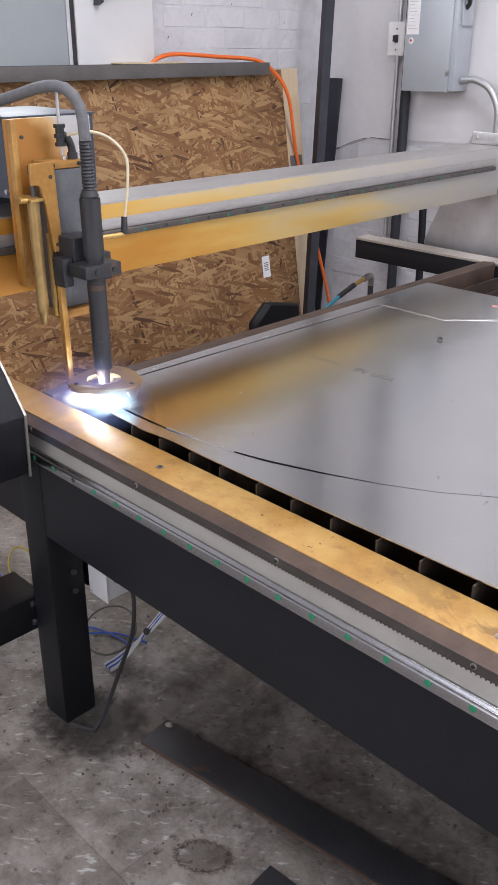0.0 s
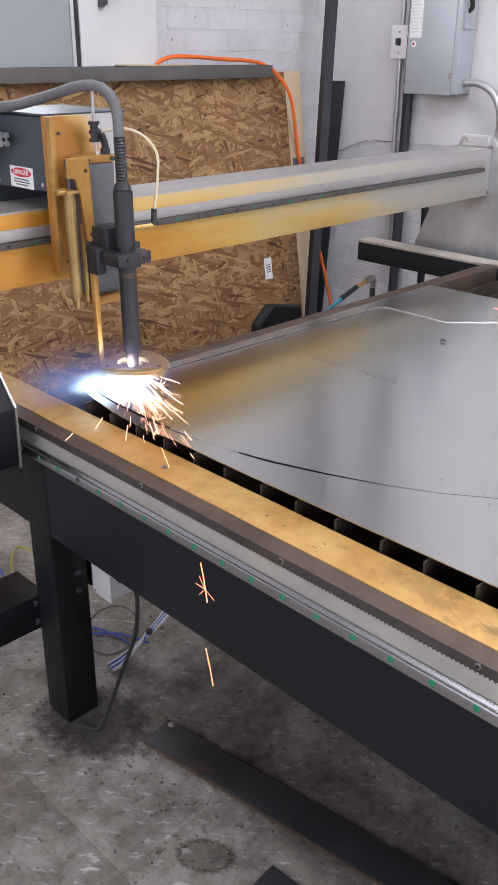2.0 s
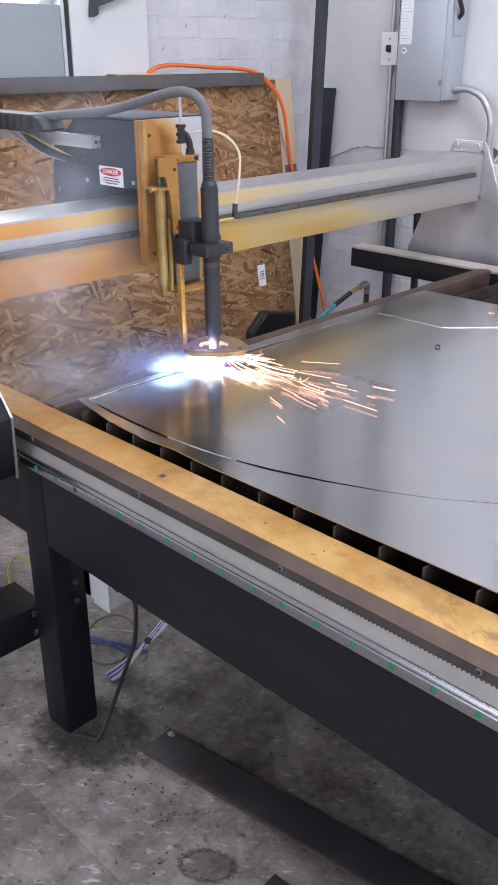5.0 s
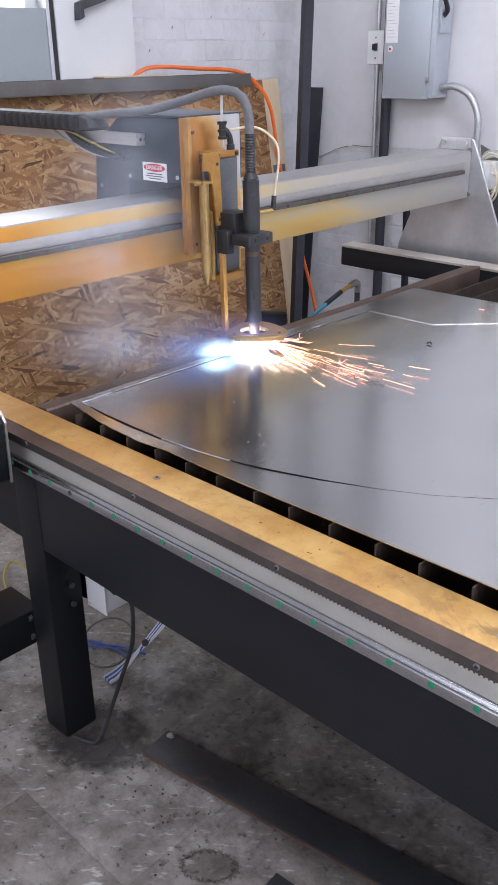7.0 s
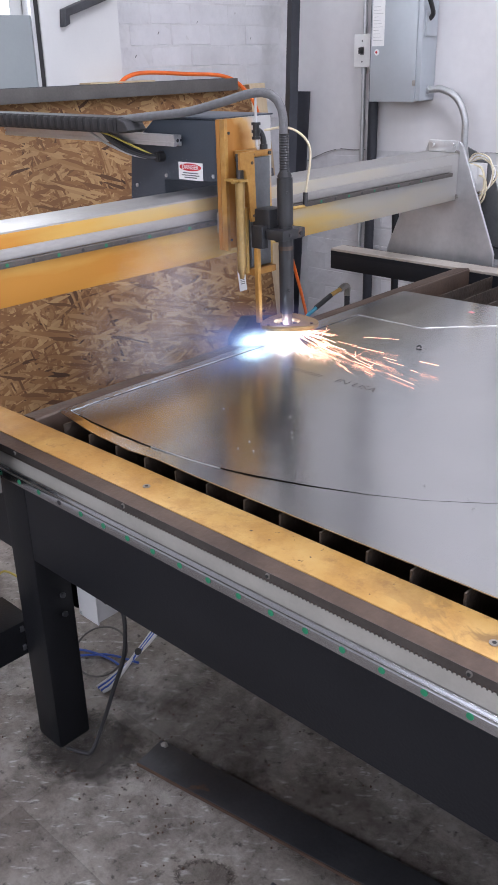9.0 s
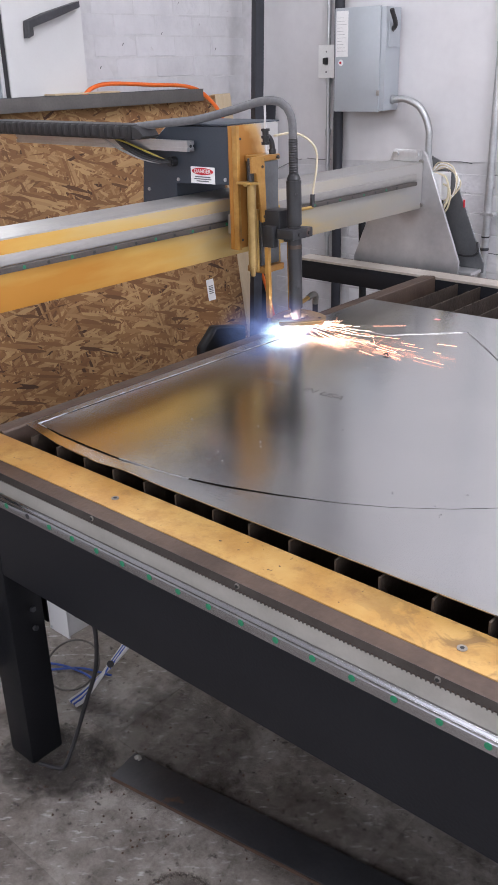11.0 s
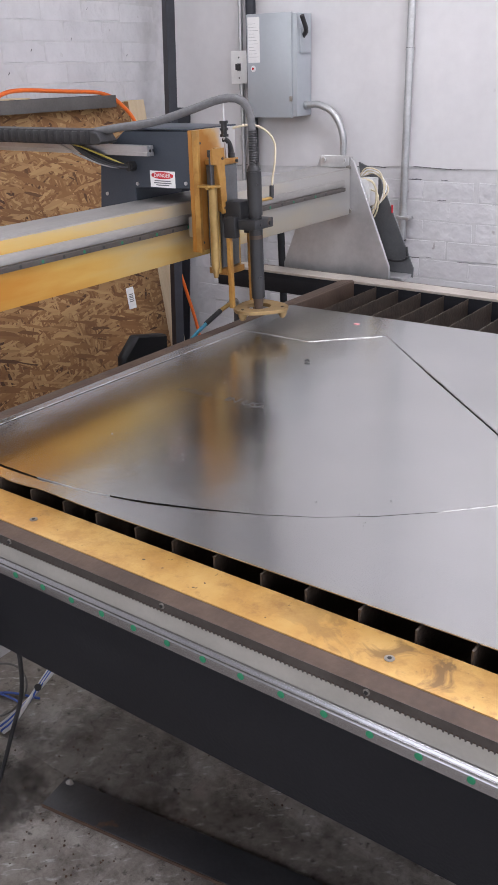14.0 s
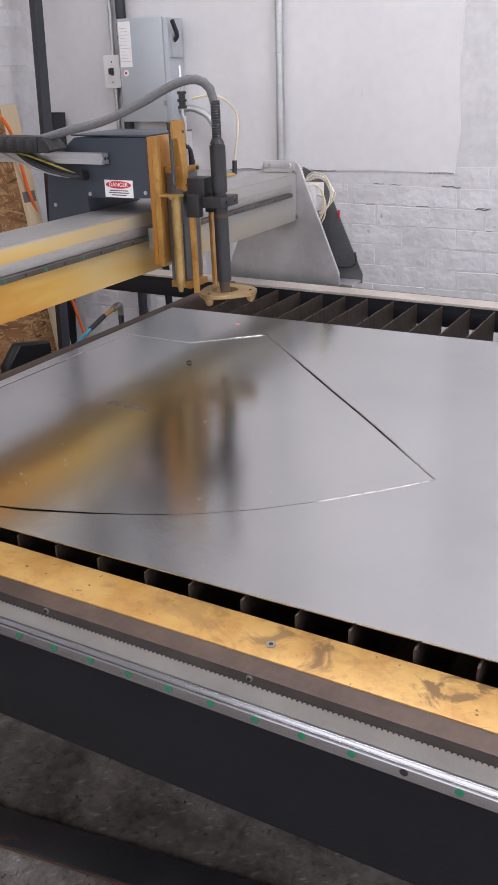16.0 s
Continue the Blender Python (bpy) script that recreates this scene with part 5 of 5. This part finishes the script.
SOOT = (0.035, 0.030, 0.027)
stain(-0.58, 0.05, 0.17, 0.12, 20, stain_material("soot_by_leg", SOOT, 0.36, 0.17, 0.12), "black soot trodden round the table leg")
stain(-0.42, 0.24, 0.26, 0.20, -15, stain_material("soot_below_table", (0.05, 0.036, 0.028), 0.20, 0.26, 0.20), "brown soot below the table")
stain(-0.05, 0.24, 0.30, 0.13, 8, stain_material("rust_dust", (0.055, 0.038, 0.028), 0.18, 0.30, 0.13), "brown dust beside the steel strip")
stain(-0.165, -0.002, 0.062, 0.040, 35, stain_material("dried_pool", (0.075, 0.055, 0.042), 0.42, 0.062, 0.040, 0.35), "dried brown ring stain on the tiles")
crumb_rnd = random.Random(91)
bm = bmesh.new()
for k in range(120):
    cx, cy, sp = crumb_rnd.choice(((-0.60, 0.0, 0.06), (-0.42, 0.04, 0.08), (-0.25, 0.03, 0.08), (-0.45, 0.2, 0.10), (-0.2, 0.24, 0.10)))
    x, y, w = crumb_rnd.gauss(cx, sp), crumb_rnd.gauss(cy, sp * 0.6), crumb_rnd.uniform(0.0008, 0.0028)
    rod((x, y, 0.0004), (x + crumb_rnd.uniform(-w, w), y, 0.0006 + w), w, w * 0.5, seg=5, bm=bm)
solid("floor_crumbs", bm, M_RUST, "dark slag crumbs scattered on the tiles", "debris", kind="stuff")

cord = thing("power_cord", "black power cord hanging from the table beam", "cable")
part("cord", tube([(-0.515, 0.10, 0.372), (-0.49, 0.105, 0.366), (-0.473, 0.105, 0.345), (-0.478, 0.10, 0.26), (-0.512, 0.09, 0.16), (-0.535, 0.07, 0.07), (-0.545, 0.045, 0.014), (-0.565, 0.034, 0.005), (-0.60, 0.02, 0.005)], 0.0042, 10, 12), M_BLACK, cord)
part("plug", rod((-0.535, 0.10, 0.380), (-0.51, 0.10, 0.371), 0.010), M_BLACK, cord)
jbox = thing("junction_box", "white sheet-metal junction box under the table beam", "electrical box")
part("body", box(-0.602, -0.547, 0.098, 0.150, 0.302, 0.372, 0.002), M_WHITE, jbox)
part("cover", box(-0.605, -0.544, 0.094, 0.0975, 0.299, 0.375, 0.001), M_WHITE, jbox)
for x, z in ((-0.598, 0.306), (-0.551, 0.368)):
    part("cover_screw", rod((x, 0.0945, z), (x, 0.0925, z), 0.003, seg=10), M_GALV, jbox)
part("hanger", box(-0.60, -0.56, 0.0995, 0.150, 0.372, 0.3995), M_WHITE, jbox)

bundle = thing("cable_bundle", "blue and white cable bundle tied below the table", "cables")
for i in range(5):
    o = 0.006 * i
    part("blue_wire" if i % 2 else "white_wire", tube([(-0.60 + o, 0.36, 0.398), (-0.60 + o, 0.335 - o / 2, 0.23), (-0.62 + o, 0.30, 0.155 + o / 2), (-0.642 + o / 2, 0.25 + o / 2, 0.09 + o / 2), (-0.66 - o, 0.195 + o, 0.03), (-0.68 - o, 0.18, 0.006)], 0.0042, 8, 10), M_BLUE if i % 2 else M_WHITE, bundle)
for p in ((-0.612, 0.298, 0.155), (-0.634, 0.252, 0.10)):
    part("cable_tie", rod((p[0] - 0.004, p[1] + 0.003, p[2] - 0.004), (p[0] + 0.004, p[1] - 0.003, p[2] + 0.004), 0.008, seg=12), M_BLACK, bundle)
loops = thing("floor_cables", "loose blue and grey cables coiled on the floor", "cables")
part("grey_loop", tube([(-0.77 + 0.075 * math.cos(a), 0.245 + 0.055 * math.sin(a), 0.006 + 0.03 * (1 + math.sin(a))) for a in np.linspace(0, 2 * math.pi, 14)], 0.0024, 8, 6), M_DULLST, loops)
part("blue_wire", tube([(-1.5, 0.30, 0.006), (-1.2, 0.20, 0.006), (-1.0, 0.17, 0.006), (-0.86, 0.20, 0.006), (-0.78, 0.27, 0.006), (-0.70, 0.30, 0.006)], 0.0028, 8), M_BLUE, loops)
part("blue_wire", tube([(-0.90, 0.20, 0.006), (-0.82, 0.25, 0.006), (-0.72, 0.26, 0.008), (-0.69, 0.20, 0.008)], 0.0028, 8), M_BLUE, loops)
ylw = thing("yellow_wire", "dull yellow wire loop on the floor", "cable")
part("wire", tube([(-1.09, 0.22, 0.007), (-1.15, 0.21, 0.007), (-1.22, 0.24, 0.03), (-1.25, 0.29, 0.035), (-1.16, 0.32, 0.007)], 0.0032, 8), M_YELLOW, ylw)
pin = solid("pale_stub", rod((-0.675, 0.43, 0.0), (-0.70, 0.47, 0.07), 0.006), M_WHITE, "pale tube end below the table", "tube")


# ---- arc, painted bloom, burning gas and sparks ----
def blob(rx, ry, rz, at=(0, 0, 0), bm=None, seg=16):
    own = bmesh.new()
    bmesh.ops.create_uvsphere(own, u_segments=seg, v_segments=seg // 2, radius=1)
    for v in own.verts:
        v.co = (v.co.x * rx + at[0], v.co.y * ry + at[1], v.co.z * rz + at[2])
    return join(bm, own)


arc = thing("plasma_arc", "blinding white-blue plasma arc under the nozzle", "plasma arc")
part("core", blob(0.018, 0.021, 0.0105, (0.006, -0.026, 0)), M_ARC, arc)


def gas_bloom_material(name, colour, strength, alpha, radii, power, rough=0.0, fine=24):
    """Gas and painted bloom, dense in the middle and thinning out to nothing at the rim."""
    m, t, n, p = nodes(name)
    L = t.links.new
    p.inputs["Base Color"].default_value = (*colour, 1) if strength == 0 else (0, 0, 0, 1)
    p.inputs["Roughness"].default_value, p.inputs["Specular IOR Level"].default_value = 1.0, 0.0
    p.inputs["Emission Color"].default_value, p.inputs["Emission Strength"].default_value = (*colour, 1), strength
    tc = n.new("ShaderNodeTexCoord")
    mp = n.new("ShaderNodeMapping")
    mp.inputs["Scale"].default_value = [1 / r for r in radii]
    L(tc.outputs["Object"], mp.inputs[0])
    g = n.new("ShaderNodeTexGradient")
    g.gradient_type = "SPHERICAL"
    L(mp.outputs[0], g.inputs[0])
    pw = n.new("ShaderNodeMath")
    pw.operation, pw.inputs[1].default_value = "POWER", power
    L(g.outputs["Fac"], pw.inputs[0])
    nz = n.new("ShaderNodeTexNoise")
    nz.inputs["Scale"].default_value, nz.inputs["Detail"].default_value = fine, 4
    nz.inputs["Distortion"].default_value = 0.6
    L(tc.outputs["Object"], nz.inputs["Vector"])
    mr = n.new("ShaderNodeMapRange")
    mr.inputs[1].default_value, mr.inputs[2].default_value = 0.3, 0.7
    mr.inputs[3].default_value, mr.inputs[4].default_value = 1 - rough, 1.0
    L(nz.outputs[0], mr.inputs[0])
    mu = n.new("ShaderNodeMath")
    mu.operation = "MULTIPLY"
    L(pw.outputs[0], mu.inputs[0])
    L(mr.outputs[0], mu.inputs[1])
    m2 = n.new("ShaderNodeMath")
    m2.operation, m2.use_clamp = "MULTIPLY", True
    m2.inputs[1].default_value = alpha
    L(mu.outputs[0], m2.inputs[0])
    L(m2.outputs[0], p.inputs["Alpha"])
    return m


def puff(name, parent, radii, at, material, seed, flat=True):
    """A soft body of gas or bloom: an uneven upright sheet, with a second one lying along the steel."""
    rnd = random.Random(seed)
    own = bmesh.new()
    for turn in (pose(0, 0, 0, 90, 0, 45), pose(0, 0, 0))[:2 if flat else 1]:
        ph = rnd.uniform(0, 6.28)
        prev, mid = None, own.verts.new((0, 0, 0))
        for j in range(1, 5):
            ring = []
            for i in range(24):
                a = 2 * math.pi * i / 24
                v = turn @ Vector((math.cos(a), math.sin(a), 0.14 * math.sin(2 * a + ph))) * (j / 4)
                ring.append(own.verts.new((v.x * radii[0], v.y * radii[1], v.z * radii[2])))
            for i in range(24):
                k2 = (i + 1) % 24
                own.faces.new((mid, ring[i], ring[k2]) if prev is None else (prev[i], ring[i], ring[k2], prev[k2]))
            prev = ring
    ob = part(name, own, material, parent)
    ob.location = at
    return ob


def gas(name, parent, radii, at, colour, strength, alpha, power, seed, rough=0.0, fine=24):
    return puff(name, parent, radii, at, gas_bloom_material(name + "_puff", colour, strength, alpha, radii, power, rough, fine), seed, strength > 0)


# bloom of the arc painted as two glowing soft bodies, no gas there
bloom = thing("arc_plume", "white glare and violet halo painted as bloom round the arc", "glow")
gas("glare", bloom, (0.052, 0.052, 0.026), (0.026, -0.046, 0.002), (0.82, 0.84, 1.0), 7, 1.0, 1.6, 1)
gas("halo", bloom, (0.12, 0.12, 0.085), (0.016, -0.04, 0.006), (0.46, 0.42, 1.0), 0.9, 0.42, 1.8, 2)
pilot = thing("pilot_glow", "small violet glow under the nozzle", "glow")
gas("glow", pilot, (0.034, 0.034, 0.016), (0.010, -0.016, 0.002), (0.66, 0.55, 1.0), 5, 1.0, 1.5, 9, 0.4, 60)
tail = thing("gas_tail", "blue-white burning gas trailing along the fresh cut", "glow")
gas("flame", tail, (0.055, 0.062, 0.030), (-0.004, -0.118, 0.004), (0.60, 0.84, 1.0), 4.0, 1.0, 1.5, 3, 0.5, 30)
gas("flame_rim", tail, (0.11, 0.15, 0.085), (-0.02, -0.16, 0.02), (0.32, 0.46, 1.0), 0.9, 0.45, 1.5, 4, 0.7, 18)
smoke = thing("cutting_smoke", "thin pale blue smoke drifting up from the cut", "smoke")
for i, (rx, rz, x, y, z, al) in enumerate(((0.24, 0.11, -0.06, -0.32, 0.06, 0.46), (0.20, 0.20, -0.06, -0.34, 0.24, 0.36), (0.15, 0.22, -0.05, -0.28, 0.42, 0.26))):
    gas("wisp", smoke, (rx, rx, rz), (x, y, z), (0.66, 0.70, 0.80), 0.0, al, 1.2, 20 + i, 0.8, 9)


def spark_fan(name, seed, n, reach, spread, material, label):
    rnd = random.Random(seed)
    bm = bmesh.new()
    for _ in range(n):
        a = radians(rnd.gauss(0, spread))
        start, length = rnd.uniform(0.015, reach) * rnd.random() ** 0.5, rnd.uniform(0.015, 0.085)
        w, climb = rnd.uniform(0.0002, 0.0006), rnd.uniform(-0.02, 0.14)
        pts = []
        for i in range(4):
            d = start + length * i / 3
            pts.append(Vector((d * math.cos(a), d * math.sin(a), max(-0.004, 0.004 + climb * d - 0.55 * d * d))))
        tube(pts, w, 4, smooth=False, bm=bm)
        if rnd.random() < 0.07:
            for _ in range(4):
                e = pts[-1] + Vector((rnd.uniform(-0.012, 0.014), rnd.uniform(-0.012, 0.012), rnd.uniform(-0.002, 0.012)))
                tube([pts[-1], e], 0.0003, 4, smooth=False, bm=bm)
    return tagged(new(name, mesh_of(name, bm, material, False)), label, "sparks", kind="stuff")


sparks = spark_fan("sparks", 3, 55, 0.42, 12, M_SPARK, "orange cutting sparks flying over the sheet")
burst = spark_fan("sparks", 15, 130, 0.95, 13, M_SPARK, "dense shower of cutting sparks at the corner")
burst_hot = spark_fan("sparks", 23, 80, 0.75, 9, M_HOTSPARK, "dense shower of cutting sparks at the corner")
# single sparks that fall past the near rail: seconds, x, z, slant
DROPS = ((1.5, -0.505, 0.53, 30), (1.52, -0.360, 0.555, 4), (2.0, -0.092, 0.64, -12), (2.02, -0.080, 0.43, -14), (3.0, 0.055, 0.13, -3))
drops = []
for i, (t0, x, z, slant) in enumerate(DROPS):
    drop = tube([(0, 0, -0.030), (0.001, 0, 0), (0, 0, 0.030)], 0.0008, 5, smooth=False)
    if i in (0, 2):
        for k in range(5):
            a = k * 0.9 + i
            tube([(0, 0, -0.01), (0.020 * math.cos(a), 0, -0.01 + 0.020 * math.sin(a))], 0.0004, 4, smooth=False, bm=drop)
    drops.append(tagged(new("spark", mesh_of("spark", drop, M_EMBER, False)), "single red-hot spark falling past the near rail", "spark", group="falling sparks"))
hot = spark_fan("sparks", 8, 40, 0.15, 13, M_HOTSPARK, "white-hot cutting sparks close to the arc")


# ---- bricks and floor tiles ----
def rough_block(sx, sy, sz, seed, bevel=0.006):
    """A brick face block with worn, uneven edges."""
    rnd = random.Random(seed)
    bm = bmesh.new()
    bmesh.ops.create_cube(bm, size=1)
    for v in bm.verts:
        v.co = (v.co.x * sx + rnd.uniform(-1, 1) * 0.003, v.co.y * sy + rnd.uniform(-1, 1) * 0.0012, v.co.z * sz + rnd.uniform(-1, 1) * 0.0032)
    bmesh.ops.bevel(bm, geom=bm.edges[:], offset=bevel, segments=1, affect="EDGES")
    return bm


bricks = [mesh_of("brick", rough_block(0.2110, 0.024, 0.0725, 40 + i, 0.003), M_BRICK) for i in range(7)]
rnd = random.Random(21)


def lay(wall, axis, a0, a1, z0, z1, skip=None):
    row = int(z0 / 0.0755)
    while row * 0.0755 < z1:
        z = row * 0.0755 + 0.037
        a = math.floor(a0 / 0.213) * 0.213 + (0.1065 if row % 2 else 0)
        while a < a1:
            if a - 0.11 >= a0 - 0.02 and not (skip and skip(a, z)):
                o = new("brick", bricks[rnd.randrange(7)])
                o.parent = wall
                jit = rnd.uniform(-0.0006, 0.0006)
                o.matrix_basis = pose(a + rnd.uniform(-0.012, 0.012), WALL_Y + 0.0106 + jit, z, rnd.uniform(-0.4, 0.4), rnd.uniform(-0.6, 0.6), rnd.uniform(-0.2, 0.2)) if axis == "y" else pose(WALL_X - 0.0106 + jit, a, z, 0, rnd.uniform(-0.6, 0.6), 90 + rnd.uniform(-0.2, 0.2))
            a += 0.213
        row += 1


lay(wall_north, "y", WALL_X + 0.1, 0.45, 0.22, 0.97, lambda a, z: z > 0.90 and a < -0.25)
lay(wall_north, "y", -0.14, 0.45, 0.97, 1.75)
lay(wall_west, "x", 1.42, WALL_Y - 0.1, 1.10, 1.85)
lay(wall_west, "x", 2.1, WALL_Y - 0.1, 0.1, 1.10)
tile = mesh_of("tile", box(-0.1523, 0.1523, -0.1523, 0.1523, -0.003, 0, 0.0006), M_TILE)
bm = bmesh.new()
for i in range(-7, 14):
    for j in range(-11, 9):
        x, y = -0.241 + 0.305 * (i + 0.5), -0.13 + 0.305 * (j + 0.5)
        if x < WALL_X or y > WALL_Y:
            continue
        if -2.1 < x < 0.9 and -1.0 < y < 1.6:
            o = new("tile", tile)
            o.parent = floor
            o.matrix_basis = pose(x, y, rnd.uniform(-0.0004, 0.0002), rz=90 * rnd.randrange(4))
        else:
            box(x - 0.1523, x + 0.1523, y - 0.1523, y + 0.1523, -0.0024, 0, bm=bm)
rest = part("tiles_beyond", bm, M_TILE, floor)
tagged(rest, kind="stuff")

# ---- what moves ----
GANTRY = [(0, -0.792), (0.25, -0.815), (0.5, -0.831), (1, -0.836), (2, -0.839), (6, -0.84), (12.5, -0.839), (13, -0.819), (13.5, -0.792), (14.7, -0.793), (15, -0.756), (15.5, -0.647), (16, -0.540)]
SLIDE = [(0, 0.096), (0.5, 0.097), (1, 0.114), (1.5, 0.149), (2, 0.189), (2.5, 0.229), (3, 0.264), (3.5, 0.304), (4, 0.343), (6.5, 0.531), (9, 0.717), (11.5, 0.911), (12.5, 0.976), (13, 0.988), (13.5, 0.988), (16, 0.990)]
LIFT = [(0, 0), (13.8, 0.0), (14.0, 0.027), (14.4, 0.096), (14.5, 0.1), (16, 0.1)]
TORCH_X, TORCH_Y = 0.197, 0.062


def at(rows, t):
    for (a, u), (b, v) in zip(rows, rows[1:]):
        if t <= b:
            return u + (v - u) * (t - a) / (b - a)
    return rows[-1][1]


def motions():
    times = sorted({t for r in (GANTRY, SLIDE, LIFT) for t, _ in r})
    walk(gantry, [(t, pose(at(GANTRY, t), 0, 0)) for t in times])
    walk(carriage, [(t, pose(at(GANTRY, t), at(SLIDE, t) - 0.003, 0)) for t in times])
    walk(torch, [(t, pose(at(GANTRY, t) + TORCH_X, at(SLIDE, t) + TORCH_Y, at(LIFT, t) + 0.72) @ pose(0, 0, 0, 0, -1.0, 0) @ pose(0, 0, -0.72)) for t in times])
    # the lead straightens upwards as the torch lifts
    walk(lead, [(t, pose(at(GANTRY, t) - 0.115, at(SLIDE, t) - 0.02, 1.205)) for t in times])
    bends = [(0, 0.0), (13.8, 0.0), (14.0, 0.027), (14.2, 0.06), (14.4, 0.096), (14.5, 0.1), (16, 0.1)]
    shapes = [(t, lead_points(v)) for t, v in bends]
    for i, ob in enumerate(lengths):
        walk(ob, [(t, lead_pose(p[i], p[i + 1])) for t, p in shapes])
    # the arc burns until 13.5 s, then draws back into the nozzle
    flick = sorted({*times, *[round(0.2 * i, 1) for i in range(68)]})
    flick = [t for t in flick if t <= 13.4]
    rnd = random.Random(11)
    spot = lambda t, z: (at(GANTRY, t) + TORCH_X, at(SLIDE, t) + TORCH_Y, z)
    out_ = pose(-0.1, 0.85, -0.6)
    walk(arc, [(t, pose(*spot(t, 0.7225 + rnd.uniform(-0.001, 0.003)))) for t in flick] + [(13.5, out_), (16.0, out_)])
    walk(pilot, [(t, pose(*spot(t, 0.722))) for t in flick] + [(13.62, pose(*spot(13.62, 0.722))), (13.7, out_), (16.0, out_)])
    sunk = [(13.48, 0.2), (13.55, -0.6), (16.0, -0.6)]
    walk(bloom, [(t, pose(*spot(t, 0.722), rz=rnd.uniform(-9, 9))) for t in flick] + [(t, pose(-0.1, 0.85, z)) for t, z in sunk])
    # the tail shortens once the cut runs clear of the near edge
    swing = [(0, 42), (1.3, 38), (2.2, 0), (13.4, 0)]
    back = [(0, 0.055), (1.5, 0.035), (2.5, 0.0), (9, 0.0), (11.5, 0.06), (13.4, 0.07)]
    walk(tail, [(t, pose(0, at(back, t), 0) @ pose(*spot(t, 0.722), rz=rnd.uniform(-5, 5) + at(swing, t))) for t in flick] + [(t, pose(-0.1, 0.85, z)) for t, z in sunk])
    away = pose(-0.3, 0.6, -0.75)
    drift = [(t, pose(*spot(t, 0.72 + 0.02 * math.sin(2.1 * t)), rz=8 * math.sin(1.3 * t))) for t in (2.4, 2.8, 3.2, 3.6, 4.0, 4.8, 5.6, 6.5, 7.0, 7.5)]
    walk(smoke, [(0, away), (2.0, away)] + drift + [(8.2, pose(*spot(8.2, 0.62))), (9.0, pose(*spot(9.0, 0.50))), (10.2, away), (16, away)])
    for ob, lean in ((sparks, 12), (hot, 16)):
        rows = [(0, pose(-0.2, 0.85, 0.45)), (0.55, pose(-0.2, 0.85, 0.45))] + [(t, pose(*spot(t, 0.722), rx=rnd.uniform(-10, 10), rz=rnd.uniform(-lean, lean) + (-16 if t < 2.2 else -3))) for t in flick if t >= 0.8]
        walk(ob, rows + [(t, pose(-0.2, 0.85, z)) for t, z in sunk])
    # each sliver falls when the torch has passed it
    for i, ob in enumerate(slivers):
        x, y = KX0 + (KX1 - KX0) * i / K_N, KY0 + (KY1 - KY0) * i / K_N
        gone = next((0.1 * k for k in range(5, 136) if at(SLIDE, 0.1 * k) + TORCH_Y > y + 0.6 * K_LEN and k > 9), 13.4)
        up, low = pose(x, y, 0, rz=K_TURN), pose(x, y, -0.26, rz=K_TURN)
        walk(ob, [(0, up), (gone - 0.1, up), (gone + 0.1, low), (16, low)])
    # stray sparks arc over the near rail and go out below the floor's edge
    for ob, (t0, x, z, slant) in zip(drops, DROPS):
        k = math.tan(radians(slant))
        wait, gone = pose(-0.3, 0.85, 0.45), pose(x - 0.5 * k, -0.1, -0.06)
        walk(ob, [(0, wait), (t0 - 0.25, wait), (t0 - 0.1, pose(x + 0.12 * k, -0.04, z + 0.14, ry=slant)), (t0, pose(x, -0.06, z, ry=slant)), (t0 + 0.2, pose(x - z * k, -0.09, 0.02, ry=slant)), (t0 + 0.3, gone), (16, gone)])
    # the corner throws one dense shower
    for ob, turn in ((burst, -26), (burst_hot, -30)):
        wait = pose(-0.3, 0.85, 0.45)
        walk(ob, [(0, wait), (12.5, wait)] + [(t, pose(*spot(t, 0.722), rx=5 * (i % 3), rz=turn + (3, -4, 2, -2, 4)[i])) for i, t in enumerate((12.75, 12.9, 13.0, 13.15, 13.3))] + [(13.5, wait), (16, wait)])


motions()
